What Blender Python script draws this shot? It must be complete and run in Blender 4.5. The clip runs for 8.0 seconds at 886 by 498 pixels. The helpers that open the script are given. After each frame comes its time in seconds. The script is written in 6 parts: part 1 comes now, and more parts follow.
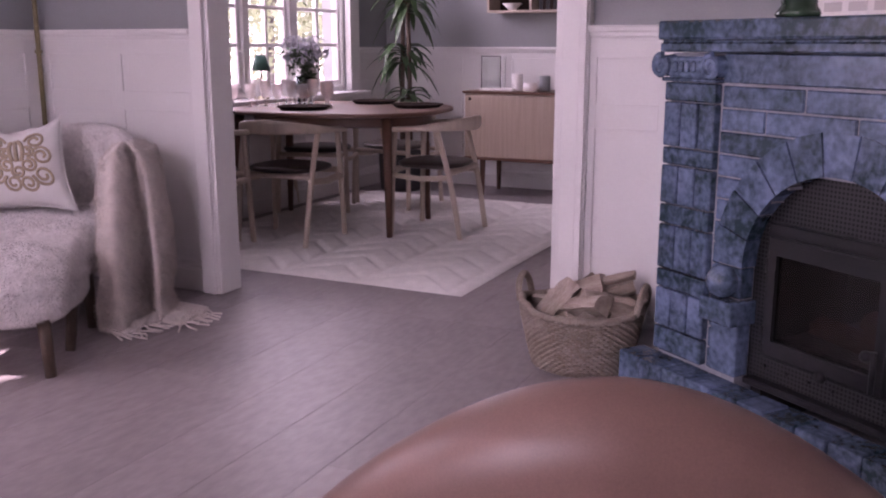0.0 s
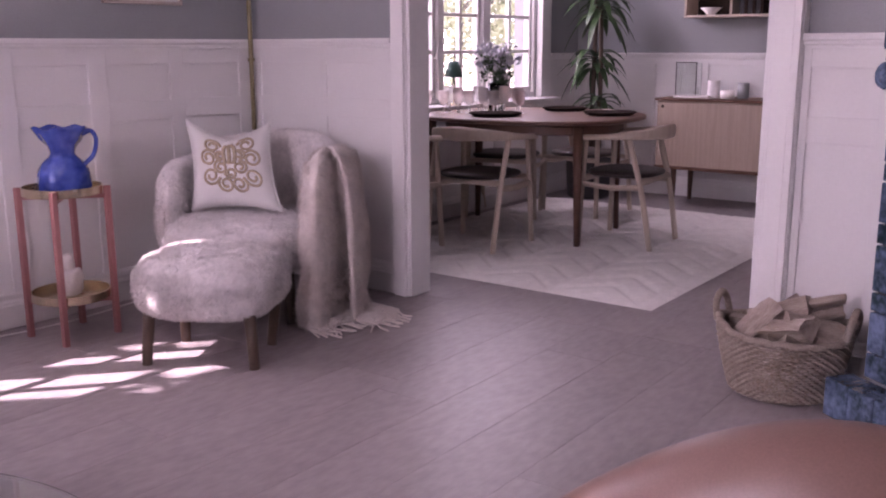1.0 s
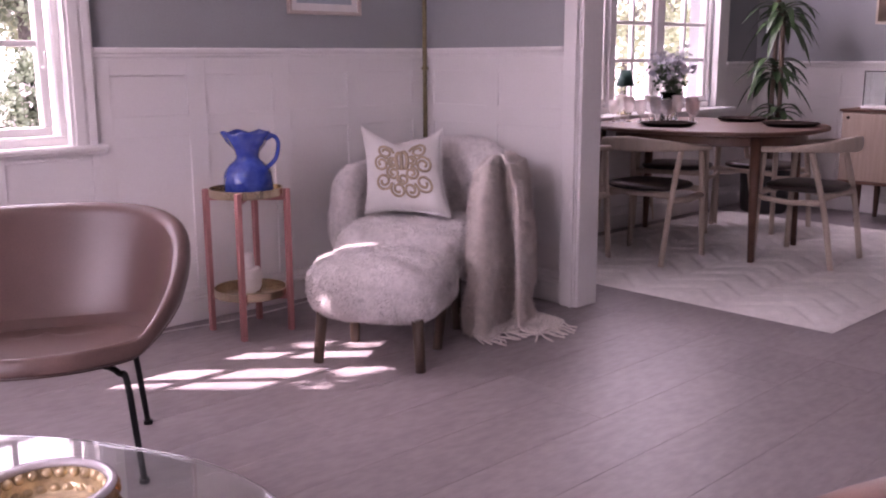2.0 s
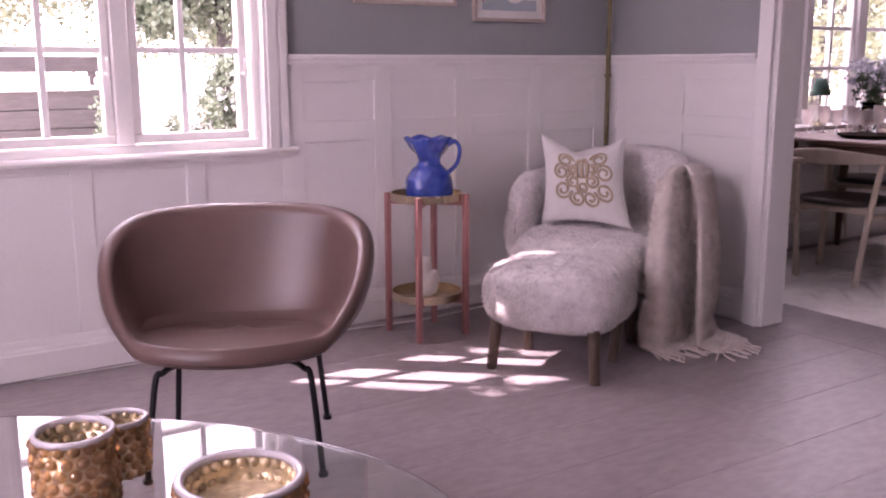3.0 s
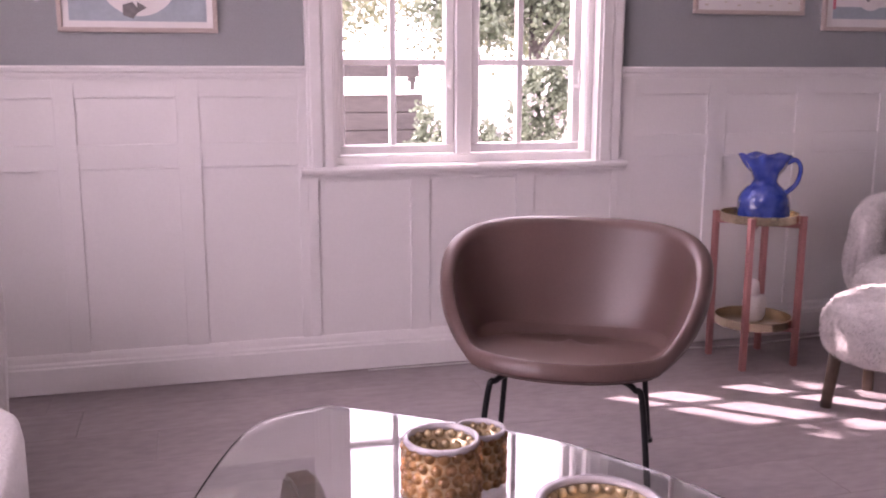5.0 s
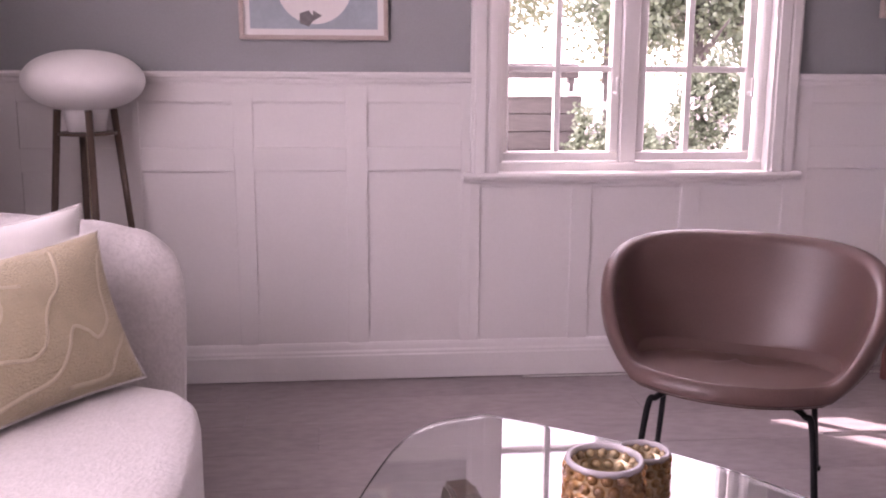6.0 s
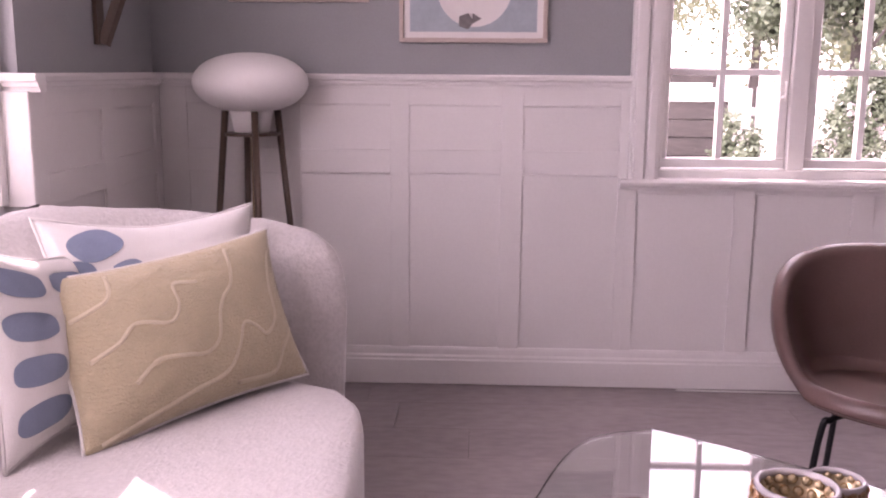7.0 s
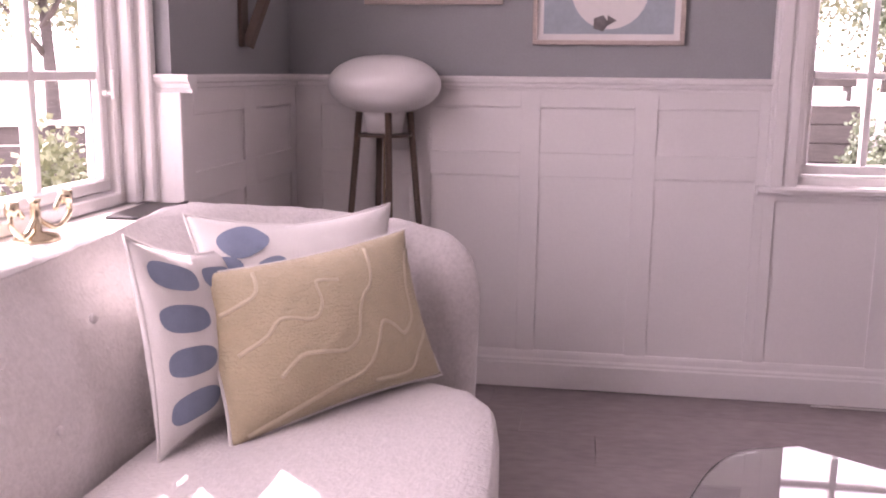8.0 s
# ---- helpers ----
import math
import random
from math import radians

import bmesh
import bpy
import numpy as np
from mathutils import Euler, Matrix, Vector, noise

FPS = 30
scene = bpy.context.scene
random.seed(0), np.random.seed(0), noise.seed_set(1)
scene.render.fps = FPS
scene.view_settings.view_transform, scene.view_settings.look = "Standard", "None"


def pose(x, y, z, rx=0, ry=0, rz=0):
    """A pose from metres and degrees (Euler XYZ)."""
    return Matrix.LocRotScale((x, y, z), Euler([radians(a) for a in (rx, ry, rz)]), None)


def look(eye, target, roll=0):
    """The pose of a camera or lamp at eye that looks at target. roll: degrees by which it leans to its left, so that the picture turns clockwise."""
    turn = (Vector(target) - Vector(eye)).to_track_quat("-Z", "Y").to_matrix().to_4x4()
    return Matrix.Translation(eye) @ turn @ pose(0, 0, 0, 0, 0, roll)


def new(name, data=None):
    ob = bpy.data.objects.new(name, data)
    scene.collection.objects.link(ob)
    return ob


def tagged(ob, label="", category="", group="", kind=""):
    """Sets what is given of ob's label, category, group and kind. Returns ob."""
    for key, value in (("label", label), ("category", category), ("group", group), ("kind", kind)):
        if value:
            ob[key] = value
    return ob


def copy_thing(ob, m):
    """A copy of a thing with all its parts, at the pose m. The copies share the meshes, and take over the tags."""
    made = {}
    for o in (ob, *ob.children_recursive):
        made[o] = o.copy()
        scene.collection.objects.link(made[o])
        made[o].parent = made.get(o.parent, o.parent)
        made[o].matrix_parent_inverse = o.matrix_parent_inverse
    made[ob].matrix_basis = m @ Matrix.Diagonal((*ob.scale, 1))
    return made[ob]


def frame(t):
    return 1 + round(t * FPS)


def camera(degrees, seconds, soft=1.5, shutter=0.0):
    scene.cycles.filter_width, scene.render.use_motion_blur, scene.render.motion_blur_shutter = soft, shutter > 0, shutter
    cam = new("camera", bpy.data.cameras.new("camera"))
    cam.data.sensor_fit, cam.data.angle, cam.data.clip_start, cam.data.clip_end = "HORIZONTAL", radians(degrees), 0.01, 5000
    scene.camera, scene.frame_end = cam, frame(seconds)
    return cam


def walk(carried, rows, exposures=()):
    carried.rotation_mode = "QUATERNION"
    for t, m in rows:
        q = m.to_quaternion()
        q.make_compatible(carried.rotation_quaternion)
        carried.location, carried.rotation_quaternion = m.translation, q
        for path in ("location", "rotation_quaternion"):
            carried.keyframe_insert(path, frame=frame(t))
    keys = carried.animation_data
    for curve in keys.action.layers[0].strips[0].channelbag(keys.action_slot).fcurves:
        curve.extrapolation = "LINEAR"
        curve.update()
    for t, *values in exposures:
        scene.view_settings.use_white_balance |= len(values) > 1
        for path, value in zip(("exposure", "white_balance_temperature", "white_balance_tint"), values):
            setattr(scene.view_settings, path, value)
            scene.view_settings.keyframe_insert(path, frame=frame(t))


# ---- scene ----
cam = camera(50.7, 8.0, soft=2.0)
PATH = [
    (0, (-0.083, -0.169, 1.114), (-0.931, 1.59, 0.684), 0.0),
    (0.5, (-0.115, -0.175, 1.121), (-1.125, 1.498, 0.694), -0.1),
    (1, (-0.138, -0.186, 1.136), (-1.308, 1.38, 0.713), -0.2),
    (1.5, (-0.152, -0.196, 1.132), (-1.451, 1.268, 0.72), -0.3),
    (3, (-0.211, -0.22, 1.134), (-1.858, 0.846, 0.746), -0.2),
    (3.5, (-0.22, -0.237, 1.137), (-1.951, 0.691, 0.758), -0.1),
    (4, (-0.248, -0.273, 1.15), (-2.047, 0.515, 0.772), 0.0),
    (4.5, (-0.284, -0.313, 1.154), (-2.134, 0.347, 0.776), 0.0),
    (6, (-0.308, -0.367, 1.194), (-2.261, -0.169, 0.812), 0.3),
    (6.5, (-0.326, -0.401, 1.195), (-2.289, -0.342, 0.815), 0.3),
    (7, (-0.348, -0.454, 1.189), (-2.311, -0.53, 0.814), 0.4),
    (7.5, (-0.348, -0.498, 1.19), (-2.304, -0.682, 0.817), 0.5),
    (8, (-0.347, -0.53, 1.19), (-2.288, -0.833, 0.817), 0.6),
]
walk(cam, [(t, look(eye, target, roll)) for t, eye, target, roll in PATH],
     exposures=[(0.0, 1.82, 6450, 53), (3.0, 1.92, 6650, 51), (6.0, 1.70, 6800, 50), (8.0, 1.62, 6900, 49)])

# ---- world, sun, window light ----
SUN_FROM = Vector((-0.655, -0.755, 1.0)).normalized()      # towards the sun
world = bpy.data.worlds.new("world")
scene.world = world
world.use_nodes = True
wn, wl = world.node_tree.nodes, world.node_tree.links
sky = wn.new("ShaderNodeTexSky")
sky.sky_type = 'NISHITA'
sky.sun_disc = False
sky.air_density, sky.dust_density, sky.ozone_density = 0.9, 1.6, 0.7
sky.sun_elevation = math.asin(SUN_FROM.z)
sky.sun_rotation = math.atan2(SUN_FROM.x, SUN_FROM.y)
haze = wn.new("ShaderNodeMix")                  # bright summer haze over the blue
haze.data_type = 'RGBA'
haze.inputs["Factor"].default_value = 0.75
haze.inputs["B"].default_value = (17.0, 17.2, 17.6, 1)
wl.new(sky.outputs[0], haze.inputs["A"])
wl.new(haze.outputs["Result"], wn["Background"].inputs[0])
wn["Background"].inputs[1].default_value = 0.15

sun = new("sun", bpy.data.lights.new("sun", 'SUN'))
sun.data.energy, sun.data.angle, sun.data.color = 5.0, radians(0.5), (1.0, 0.95, 0.88)
sun.matrix_world = look(SUN_FROM * 10, (0, 0, 0))



def window_light(name, centre, target, w, h, watts):
    """Sky light at the upper part of a window's opening."""
    lamp = new(name, bpy.data.lights.new(name, 'AREA'))
    lamp.data.shape, lamp.data.size, lamp.data.size_y = 'RECTANGLE', w, h
    lamp.data.energy, lamp.data.color = watts, (0.97, 0.98, 1.0)
    lamp.matrix_world = look(centre, target)
    return lamp


window_light("window_light_west", (-3.88, 0.72, 1.90), (-0.5, 0.9, 0.9), 0.98, 0.6, 3.6)
window_light("window_light_south", (-1.2, -1.84, 1.84), (-2.4, 1.8, 0.6), 1.1, 0.5, 6.0)
window_light("window_light_dining", (-3.91, 5.15, 1.84), (-1.5, 4.9, 0.2), 1.6, 0.36, 6.5)
# ---- materials ----
def material(name, colour, rough=0.6, metal=0.0, vary=0.12, scale=6.0, bump=0.0, bump_scale=60.0, stretch=(1, 1, 1), spec=0.5,
             sheen=0.0, piece=0.0, second=None, coat=0.0):
    """Colour with variation at a coarse and a fine scale, and a fine relief."""
    m = bpy.data.materials.new(name)
    m.use_nodes = True
    n, l = m.node_tree.nodes, m.node_tree.links
    b = n["Principled BSDF"]
    b.inputs["Metallic"].default_value = metal
    b.inputs["Specular IOR Level"].default_value = spec
    b.inputs["Sheen Weight"].default_value = sheen
    b.inputs["Coat Weight"].default_value = coat
    co = n.new("ShaderNodeTexCoord")
    mp = n.new("ShaderNodeMapping")
    mp.inputs["Scale"].default_value = stretch
    l.new(co.outputs["Object"], mp.inputs[0])
    coarse, fine = n.new("ShaderNodeTexNoise"), n.new("ShaderNodeTexNoise")
    coarse.inputs["Scale"].default_value, coarse.inputs["Detail"].default_value = scale, 4
    fine.inputs["Scale"].default_value, fine.inputs["Detail"].default_value = bump_scale, 5
    l.new(mp.outputs[0], coarse.inputs[0]), l.new(mp.outputs[0], fine.inputs[0])
    add = n.new("ShaderNodeMath")
    add.operation = 'ADD'
    l.new(coarse.outputs[0], add.inputs[0]), l.new(fine.outputs[0], add.inputs[1])
    half = n.new("ShaderNodeMath")
    half.operation, half.inputs[1].default_value = 'MULTIPLY', 0.5
    l.new(add.outputs[0], half.inputs[0])
    value = half.outputs[0]
    if piece:
        info = n.new("ShaderNodeObjectInfo")
        mixp = n.new("ShaderNodeMath")
        mixp.operation, mixp.inputs[1].default_value = 'MULTIPLY_ADD', piece
        l.new(info.outputs["Random"], mixp.inputs[0]), l.new(value, mixp.inputs[2])
        off = n.new("ShaderNodeMath")
        off.operation, off.inputs[1].default_value = 'SUBTRACT', piece / 2
        l.new(mixp.outputs[0], off.inputs[0])
        value = off.outputs[0]
    ramp = n.new("ShaderNodeValToRGB")
    c = Vector(colour)
    lo, hi = c * (1 - vary), c * (1 + vary)
    if second:
        lo, hi = Vector(second), c
    ramp.color_ramp.elements[0].position, ramp.color_ramp.elements[1].position = 0.32, 0.68
    ramp.color_ramp.elements[0].color = (*[min(1, v) for v in lo], 1)
    ramp.color_ramp.elements[1].color = (*[min(1, v) for v in hi], 1)
    l.new(value, ramp.inputs[0])
    l.new(ramp.outputs[0], b.inputs["Base Color"])
    rr = n.new("ShaderNodeMapRange")
    rr.inputs["To Min"].default_value, rr.inputs["To Max"].default_value = max(0.02, rough * 0.85), min(1, rough * 1.15)
    l.new(coarse.outputs[0], rr.inputs[0]), l.new(rr.outputs[0], b.inputs["Roughness"])
    if bump:
        bp = n.new("ShaderNodeBump")
        bp.inputs["Strength"].default_value, bp.inputs["Distance"].default_value = min(1.0, bump), 0.004
        l.new(fine.outputs[0], bp.inputs["Height"]), l.new(bp.outputs[0], b.inputs["Normal"])
    return m


def glass_material(name, colour=(0.95, 0.97, 0.96), rough=0.0, ior=1.45):
    m = bpy.data.materials.new(name)
    m.use_nodes = True
    b = m.node_tree.nodes["Principled BSDF"]
    b.inputs["Base Color"].default_value = (*colour, 1)
    b.inputs["Transmission Weight"].default_value = 1.0
    b.inputs["Roughness"].default_value, b.inputs["IOR"].default_value = rough, ior
    return m


WHITE = material("white_wall_paint", (0.74, 0.72, 0.71), 0.5, vary=0.03, scale=2.0, bump=0.04, bump_scale=90)
TRIM = material("white_gloss_paint", (0.76, 0.74, 0.73), 0.38, vary=0.03, scale=3.0, bump=0.03, bump_scale=70)
GREY = material("grey_wall_paint", (0.30, 0.31, 0.32), 0.75, vary=0.05, scale=1.6, bump=0.15, bump_scale=140)
CEILING = material("ceiling_paint", (0.78, 0.77, 0.76), 0.8, vary=0.03)
FLOOR = material("greyed_oak_floor", (0.30, 0.26, 0.265), 0.43, vary=0.19, scale=2.0, bump=0.07, bump_scale=16, stretch=(2.2, 0.9, 1), piece=0.07, spec=0.4)
FLOOR_GAP = material("dark_floor_joint", (0.07, 0.055, 0.055), 0.9, vary=0.3)
GLASS = glass_material("window_glass", (1, 1, 1), 0.0, 1.02)
CLEAR = glass_material("clear_glass", (0.96, 0.99, 0.98), 0.0, 1.45)
BROWN_LEATHER = material("brown_leather", (0.118, 0.069, 0.060), 0.34, vary=0.18, scale=4, bump=0.12, bump_scale=320)
COGNAC = material("cognac_leather", (0.19, 0.108, 0.088), 0.42, vary=0.14, scale=4, bump=0.06, bump_scale=320)
BLACK_STEEL = material("black_steel", (0.02, 0.02, 0.022), 0.4, metal=0.6, vary=0.2)
BRASS = material("brass", (0.66, 0.56, 0.40), 0.26, metal=1.0, vary=0.12, scale=9)
PINK = material("dusty_pink_lacquer", (0.34, 0.145, 0.14), 0.45, vary=0.08)
SHEEPSKIN = material("grey_sheepskin", (0.70, 0.655, 0.645), 0.95, vary=0.16, scale=22, bump=0.9, bump_scale=60, sheen=0.5)
SOFA = material("light_grey_boucle", (0.56, 0.53, 0.52), 0.95, vary=0.09, scale=55, bump=0.9, bump_scale=110, sheen=0.4)
LEG_WOOD = material("smoked_oak", (0.10, 0.065, 0.045), 0.45, vary=0.25, scale=5, stretch=(6, 6, 1))
OAK = material("soaped_oak", (0.52, 0.43, 0.35), 0.5, vary=0.15, scale=5, stretch=(6, 6, 1))
TEAK = material("teak", (0.125, 0.058, 0.036), 0.45, vary=0.25, scale=5, stretch=(1, 6, 6))
RUG = material("cream_wool_rug", (0.80, 0.76, 0.73), 0.95, vary=0.12, scale=18, bump=0.8, bump_scale=150, sheen=0.3)
BLUE_TILE = material("blue_glazed_tile", (0.145, 0.20, 0.32), 0.24, vary=0.5, scale=8, bump=0.3, bump_scale=48, piece=0.16, second=(0.022, 0.045, 0.058), coat=0.3)
for node in BLUE_TILE.node_tree.nodes:
    if node.type == 'VALTORGB':
        node.color_ramp.elements[0].position, node.color_ramp.elements[1].position = 0.355, 0.645
GROUT = material("grey_grout", (0.235, 0.24, 0.275), 0.85, vary=0.15, scale=20, bump=0.4)


# ---- mesh helpers ----
def part(name, bm, mat, parent=None, label="", smooth=False):
    """Link a bmesh as one mesh object, under a thing or a part if one is given."""
    me = bpy.data.meshes.new(name)
    bmesh.ops.recalc_face_normals(bm, faces=bm.faces)
    bm.to_mesh(me)
    bm.free()
    if smooth:
        for p in me.polygons:
            p.use_smooth = True
    me.materials.append(mat)
    ob = new(name, me)
    ob.parent = parent
    if label:
        ob["label"] = label
    return ob


def share(name, src, parent, m=None):
    """One more piece on the mesh of src."""
    ob = new(name, src.data)
    ob.parent = parent
    if m is not None:
        ob.matrix_basis = m
    return ob


def thing(name, m, label, category, group="", kind=""):
    """An Empty at the base of a thing."""
    ob = new(name)
    ob.empty_display_size = 0.1
    ob.matrix_basis = m
    return tagged(ob, label, category, group, kind)


def structure(ob, label="", category=""):
    return tagged(ob, label, category, kind="structure")


def box(x0, x1, y0, y1, z0, z1, bevel=0.0, bm=None, seg=1):
    own = bm is None
    one = bmesh.new()
    bmesh.ops.create_cube(one, size=1)
    bmesh.ops.scale(one, vec=(x1 - x0, y1 - y0, z1 - z0), verts=one.verts)
    bmesh.ops.translate(one, vec=((x0 + x1) / 2, (y0 + y1) / 2, (z0 + z1) / 2), verts=one.verts)
    if bevel:
        bmesh.ops.bevel(one, geom=one.edges[:], offset=bevel, segments=seg, affect='EDGES', profile=0.5)
    if own:
        return one
    merge(bm, one)
    return bm


def merge(bm, other):
    me = bpy.data.meshes.new("tmp")
    other.to_mesh(me)
    other.free()
    bm.from_mesh(me)
    bpy.data.meshes.remove(me)
    return bm


def moved(bm, m):
    bmesh.ops.transform(bm, matrix=m, verts=bm.verts)
    return bm


def lathe(profile, steps=32, close=False):
    """A turned shape from (radius, z) pairs."""
    bm = bmesh.new()
    rings = []
    for r, z in profile:
        if r < 1e-5:
            rings.append([bm.verts.new((0, 0, z))])
        else:
            rings.append([bm.verts.new((r * math.cos(2 * math.pi * i / steps), r * math.sin(2 * math.pi * i / steps), z)) for i in range(steps)])
    if close:
        rings.append(rings[0])
    for a, b in zip(rings, rings[1:]):
        for i in range(steps):
            j = (i + 1) % steps
            if len(a) == 1 and len(b) == 1:
                continue
            if len(a) == 1:
                bm.faces.new((a[0], b[i], b[j]))
            elif len(b) == 1:
                bm.faces.new((a[i], a[j], b[0]))
            else:
                bm.faces.new((a[i], a[j], b[j], b[i]))
    return bm


def tube(points, radius, sides=10, radii=None, flat=(1.0, 1.0)):
    """A round bar along points, closed at the ends."""
    pts = [Vector(p) for p in points]
    bm = bmesh.new()
    rings = []
    side = None
    for i, p in enumerate(pts):
        d = (pts[min(i + 1, len(pts) - 1)] - pts[max(i - 1, 0)]).normalized()
        if side is None:
            side = d.orthogonal().normalized()
        side = (side - d * side.dot(d)).normalized()
        up = d.cross(side)
        r = radii[i] if radii else radius
        rings.append([bm.verts.new(p + r * (side * flat[0] * math.cos(2 * math.pi * k / sides) + up * flat[1] * math.sin(2 * math.pi * k / sides))) for k in range(sides)])
    for a, b in zip(rings, rings[1:]):
        for k in range(sides):
            j = (k + 1) % sides
            bm.faces.new((a[k], a[j], b[j], b[k]))
    bm.faces.new(rings[0][::-1]), bm.faces.new(rings[-1])
    return bm


def curve_points(keys, steps=8):
    """A smooth line through keys (Catmull-Rom)."""
    k = [Vector(p) for p in keys]
    k = [2 * k[0] - k[1], *k, 2 * k[-1] - k[-2]]
    out = []
    for a, b, c, d in zip(k, k[1:], k[2:], k[3:]):
        for i in range(steps):
            t = i / steps
            out.append(0.5 * (2 * b + (c - a) * t + (2 * a - 5 * b + 4 * c - d) * t * t + (3 * b - a - 3 * c + d) * t ** 3))
    return out + [k[-2]]


def sheet(fn, nu, nv, closed_u=False):
    """A grid of points fn(u, v), u and v from 0 to 1."""
    bm = bmesh.new()
    g = [[bm.verts.new(fn(i / nu, j / nv)) for j in range(nv + 1)] for i in range(nu if closed_u else nu + 1)]
    for i in range(nu):
        for j in range(nv):
            a, b = g[i], g[(i + 1) % len(g)]
            bm.faces.new((a[j], b[j], b[j + 1], a[j + 1]))
    return bm


def thicken(ob, t, offset=-1.0, subdiv=0):
    m = ob.modifiers.new("thick", 'SOLIDIFY')
    m.thickness, m.offset = t, offset
    if subdiv:
        s = ob.modifiers.new("smooth", 'SUBSURF')
        s.levels = s.render_levels = subdiv
    return ob


def soften(ob, levels=2):
    s = ob.modifiers.new("smooth", 'SUBSURF')
    s.levels = s.render_levels = levels
    for p in ob.data.polygons:
        p.use_smooth = True
    return ob
# ---- the rooms ----
WEST, NORTH, SOUTH, EAST, TOP = -3.80, 3.10, -1.64, 2.30, 2.60     # faces of the wainscot; ceiling height
D_NORTH, D_WEST = 6.65, -3.85                                       # dining room
DADO = 1.175


def wall_frame(origin, along, inward):
    """Local x along the wall, y into the room, z up."""
    a, i = Vector(along), Vector(inward)
    return Matrix(((a.x, i.x, 0, origin[0]), (a.y, i.y, 0, origin[1]), (a.z, i.z, 1, 0), (0, 0, 0, 1)))


def wall(name, m, spans, thick, mat=GREY, label="", back=0.03):
    """Wall slabs (x0, x1, z0, z1) in one mesh, its face 3 cm behind the wainscot's."""
    bm = bmesh.new()
    for x0, x1, z0, z1 in spans:
        box(x0, x1, -back - thick, -back, z0, z1, bm=bm)
    ob = part(name, bm, mat)
    ob.matrix_basis = m
    return structure(ob, label, "wall")


def profile_bar(x0, x1, pts):
    """A moulding with the section pts (depth, height) from x0 to x1."""
    bm = bmesh.new()
    a = [bm.verts.new((x0, d, z)) for d, z in pts]
    b = [bm.verts.new((x1, d, z)) for d, z in pts]
    n = len(pts)
    for i in range(n):
        j = (i + 1) % n
        bm.faces.new((a[i], a[j], b[j], b[i]))
    bm.faces.new(a), bm.faces.new(b[::-1])
    return bm


DADO_PROFILE = [(-0.03, 1.125), (0.004, 1.125), (0.006, 1.136), (0.014, 1.139), (0.016, 1.150), (0.027, 1.155), (0.030, 1.168), (0.026, 1.175), (-0.03, 1.175)]
BASE_PROFILE = [(-0.03, 0.004), (0.016, 0.004), (0.016, 0.098), (0.012, 0.104), (0.012, 0.112), (0.006, 0.120), (0.004, 0.138), (0.0, 0.147), (-0.03, 0.147)]


def wainscot(parent, m, x0, x1, panels, upper=(0.90, 1.067), lower=(0.147, 0.815), dado=True, top=1.125, base=True, drop=0.0):
    """Frame-and-panel dressing: panels are (x0, x1); drop lowers the tops where the heads are lower."""
    def put(name, bm, mat=WHITE):
        ob = part(name, bm, mat, parent)
        return ob
    z0 = 0.147
    edges = [x0] + [v for p in panels for v in p] + [x1]
    for a, b in zip(edges[0::2], edges[1::2]):
        if b - a > 0.004:
            put("stile", box(a, b, -0.03, 0.0, z0, top, 0.001))
    for a, b in panels:
        rows = [lower] + ([upper] if upper else [])
        z = z0
        for lo, hi in rows:
            if lo - z > 0.005:
                put("rail", box(a, b, -0.03, 0.0, z, lo, 0.001))
            put("panel", box(a, b, -0.03, -0.0085, lo, hi))
            put("moulding", box(a, b, -0.010, -0.003, hi - 0.006, hi, 0.0015))
            z = hi
        if top - z > 0.005:
            put("rail", box(a, b, -0.03, 0.0, z, top, 0.001))
    if dado:
        put("dado_rail", profile_bar(x0, x1, DADO_PROFILE), TRIM)
    if base:
        put("baseboard", profile_bar(x0, x1, BASE_PROFILE), TRIM)


# floor, ceiling
floor = structure(part("floor", box(-4.4, EAST + 0.3, -2.1, D_NORTH + 0.3, -0.2, -0.012), FLOOR_GAP), "greyed oak plank floor, worn and satin", "floor")
ceiling = structure(part("ceiling", box(-4.4, EAST + 0.3, -2.1, D_NORTH + 0.3, TOP, TOP + 0.2), CEILING), "plain white ceiling", "ceiling")

# west wall: local x runs from the south corner northwards
MW = wall_frame((WEST, 0, 0), (0, 1, 0), (1, 0, 0))
W0, W1 = 0.19, 1.25          # window opening
WSILL, WHEAD = 0.79, 2.35
wall_w = wall("wall_west", MW, [(-2.0, W0, 0, TOP), (W1, NORTH + 0.03, 0, TOP), (W0, W1, 0, WSILL), (W0, W1, WHEAD, TOP)], 0.085,
              label="grey painted wall over white wainscot panels")
wainscot(wall_w, MW, SOUTH, 0.088, [(-1.54, -1.20), (-1.12, -0.785), (-0.715, -0.376), (-0.297, 0.055)])
wainscot(wall_w, MW, 1.353, NORTH, [(1.418, 1.753), (1.838, 2.176), (2.264, 2.598), (2.676, 3.016)])
wainscot(wall_w, MW, 0.088, 1.353, [(0.127, 0.482), (0.560, 0.913), (0.991, 1.325)], upper=None, lower=(0.147, 0.751), top=0.765, dado=False)
for ob in wall_w.children:
    ob.matrix_parent_inverse = Matrix.Identity(4)

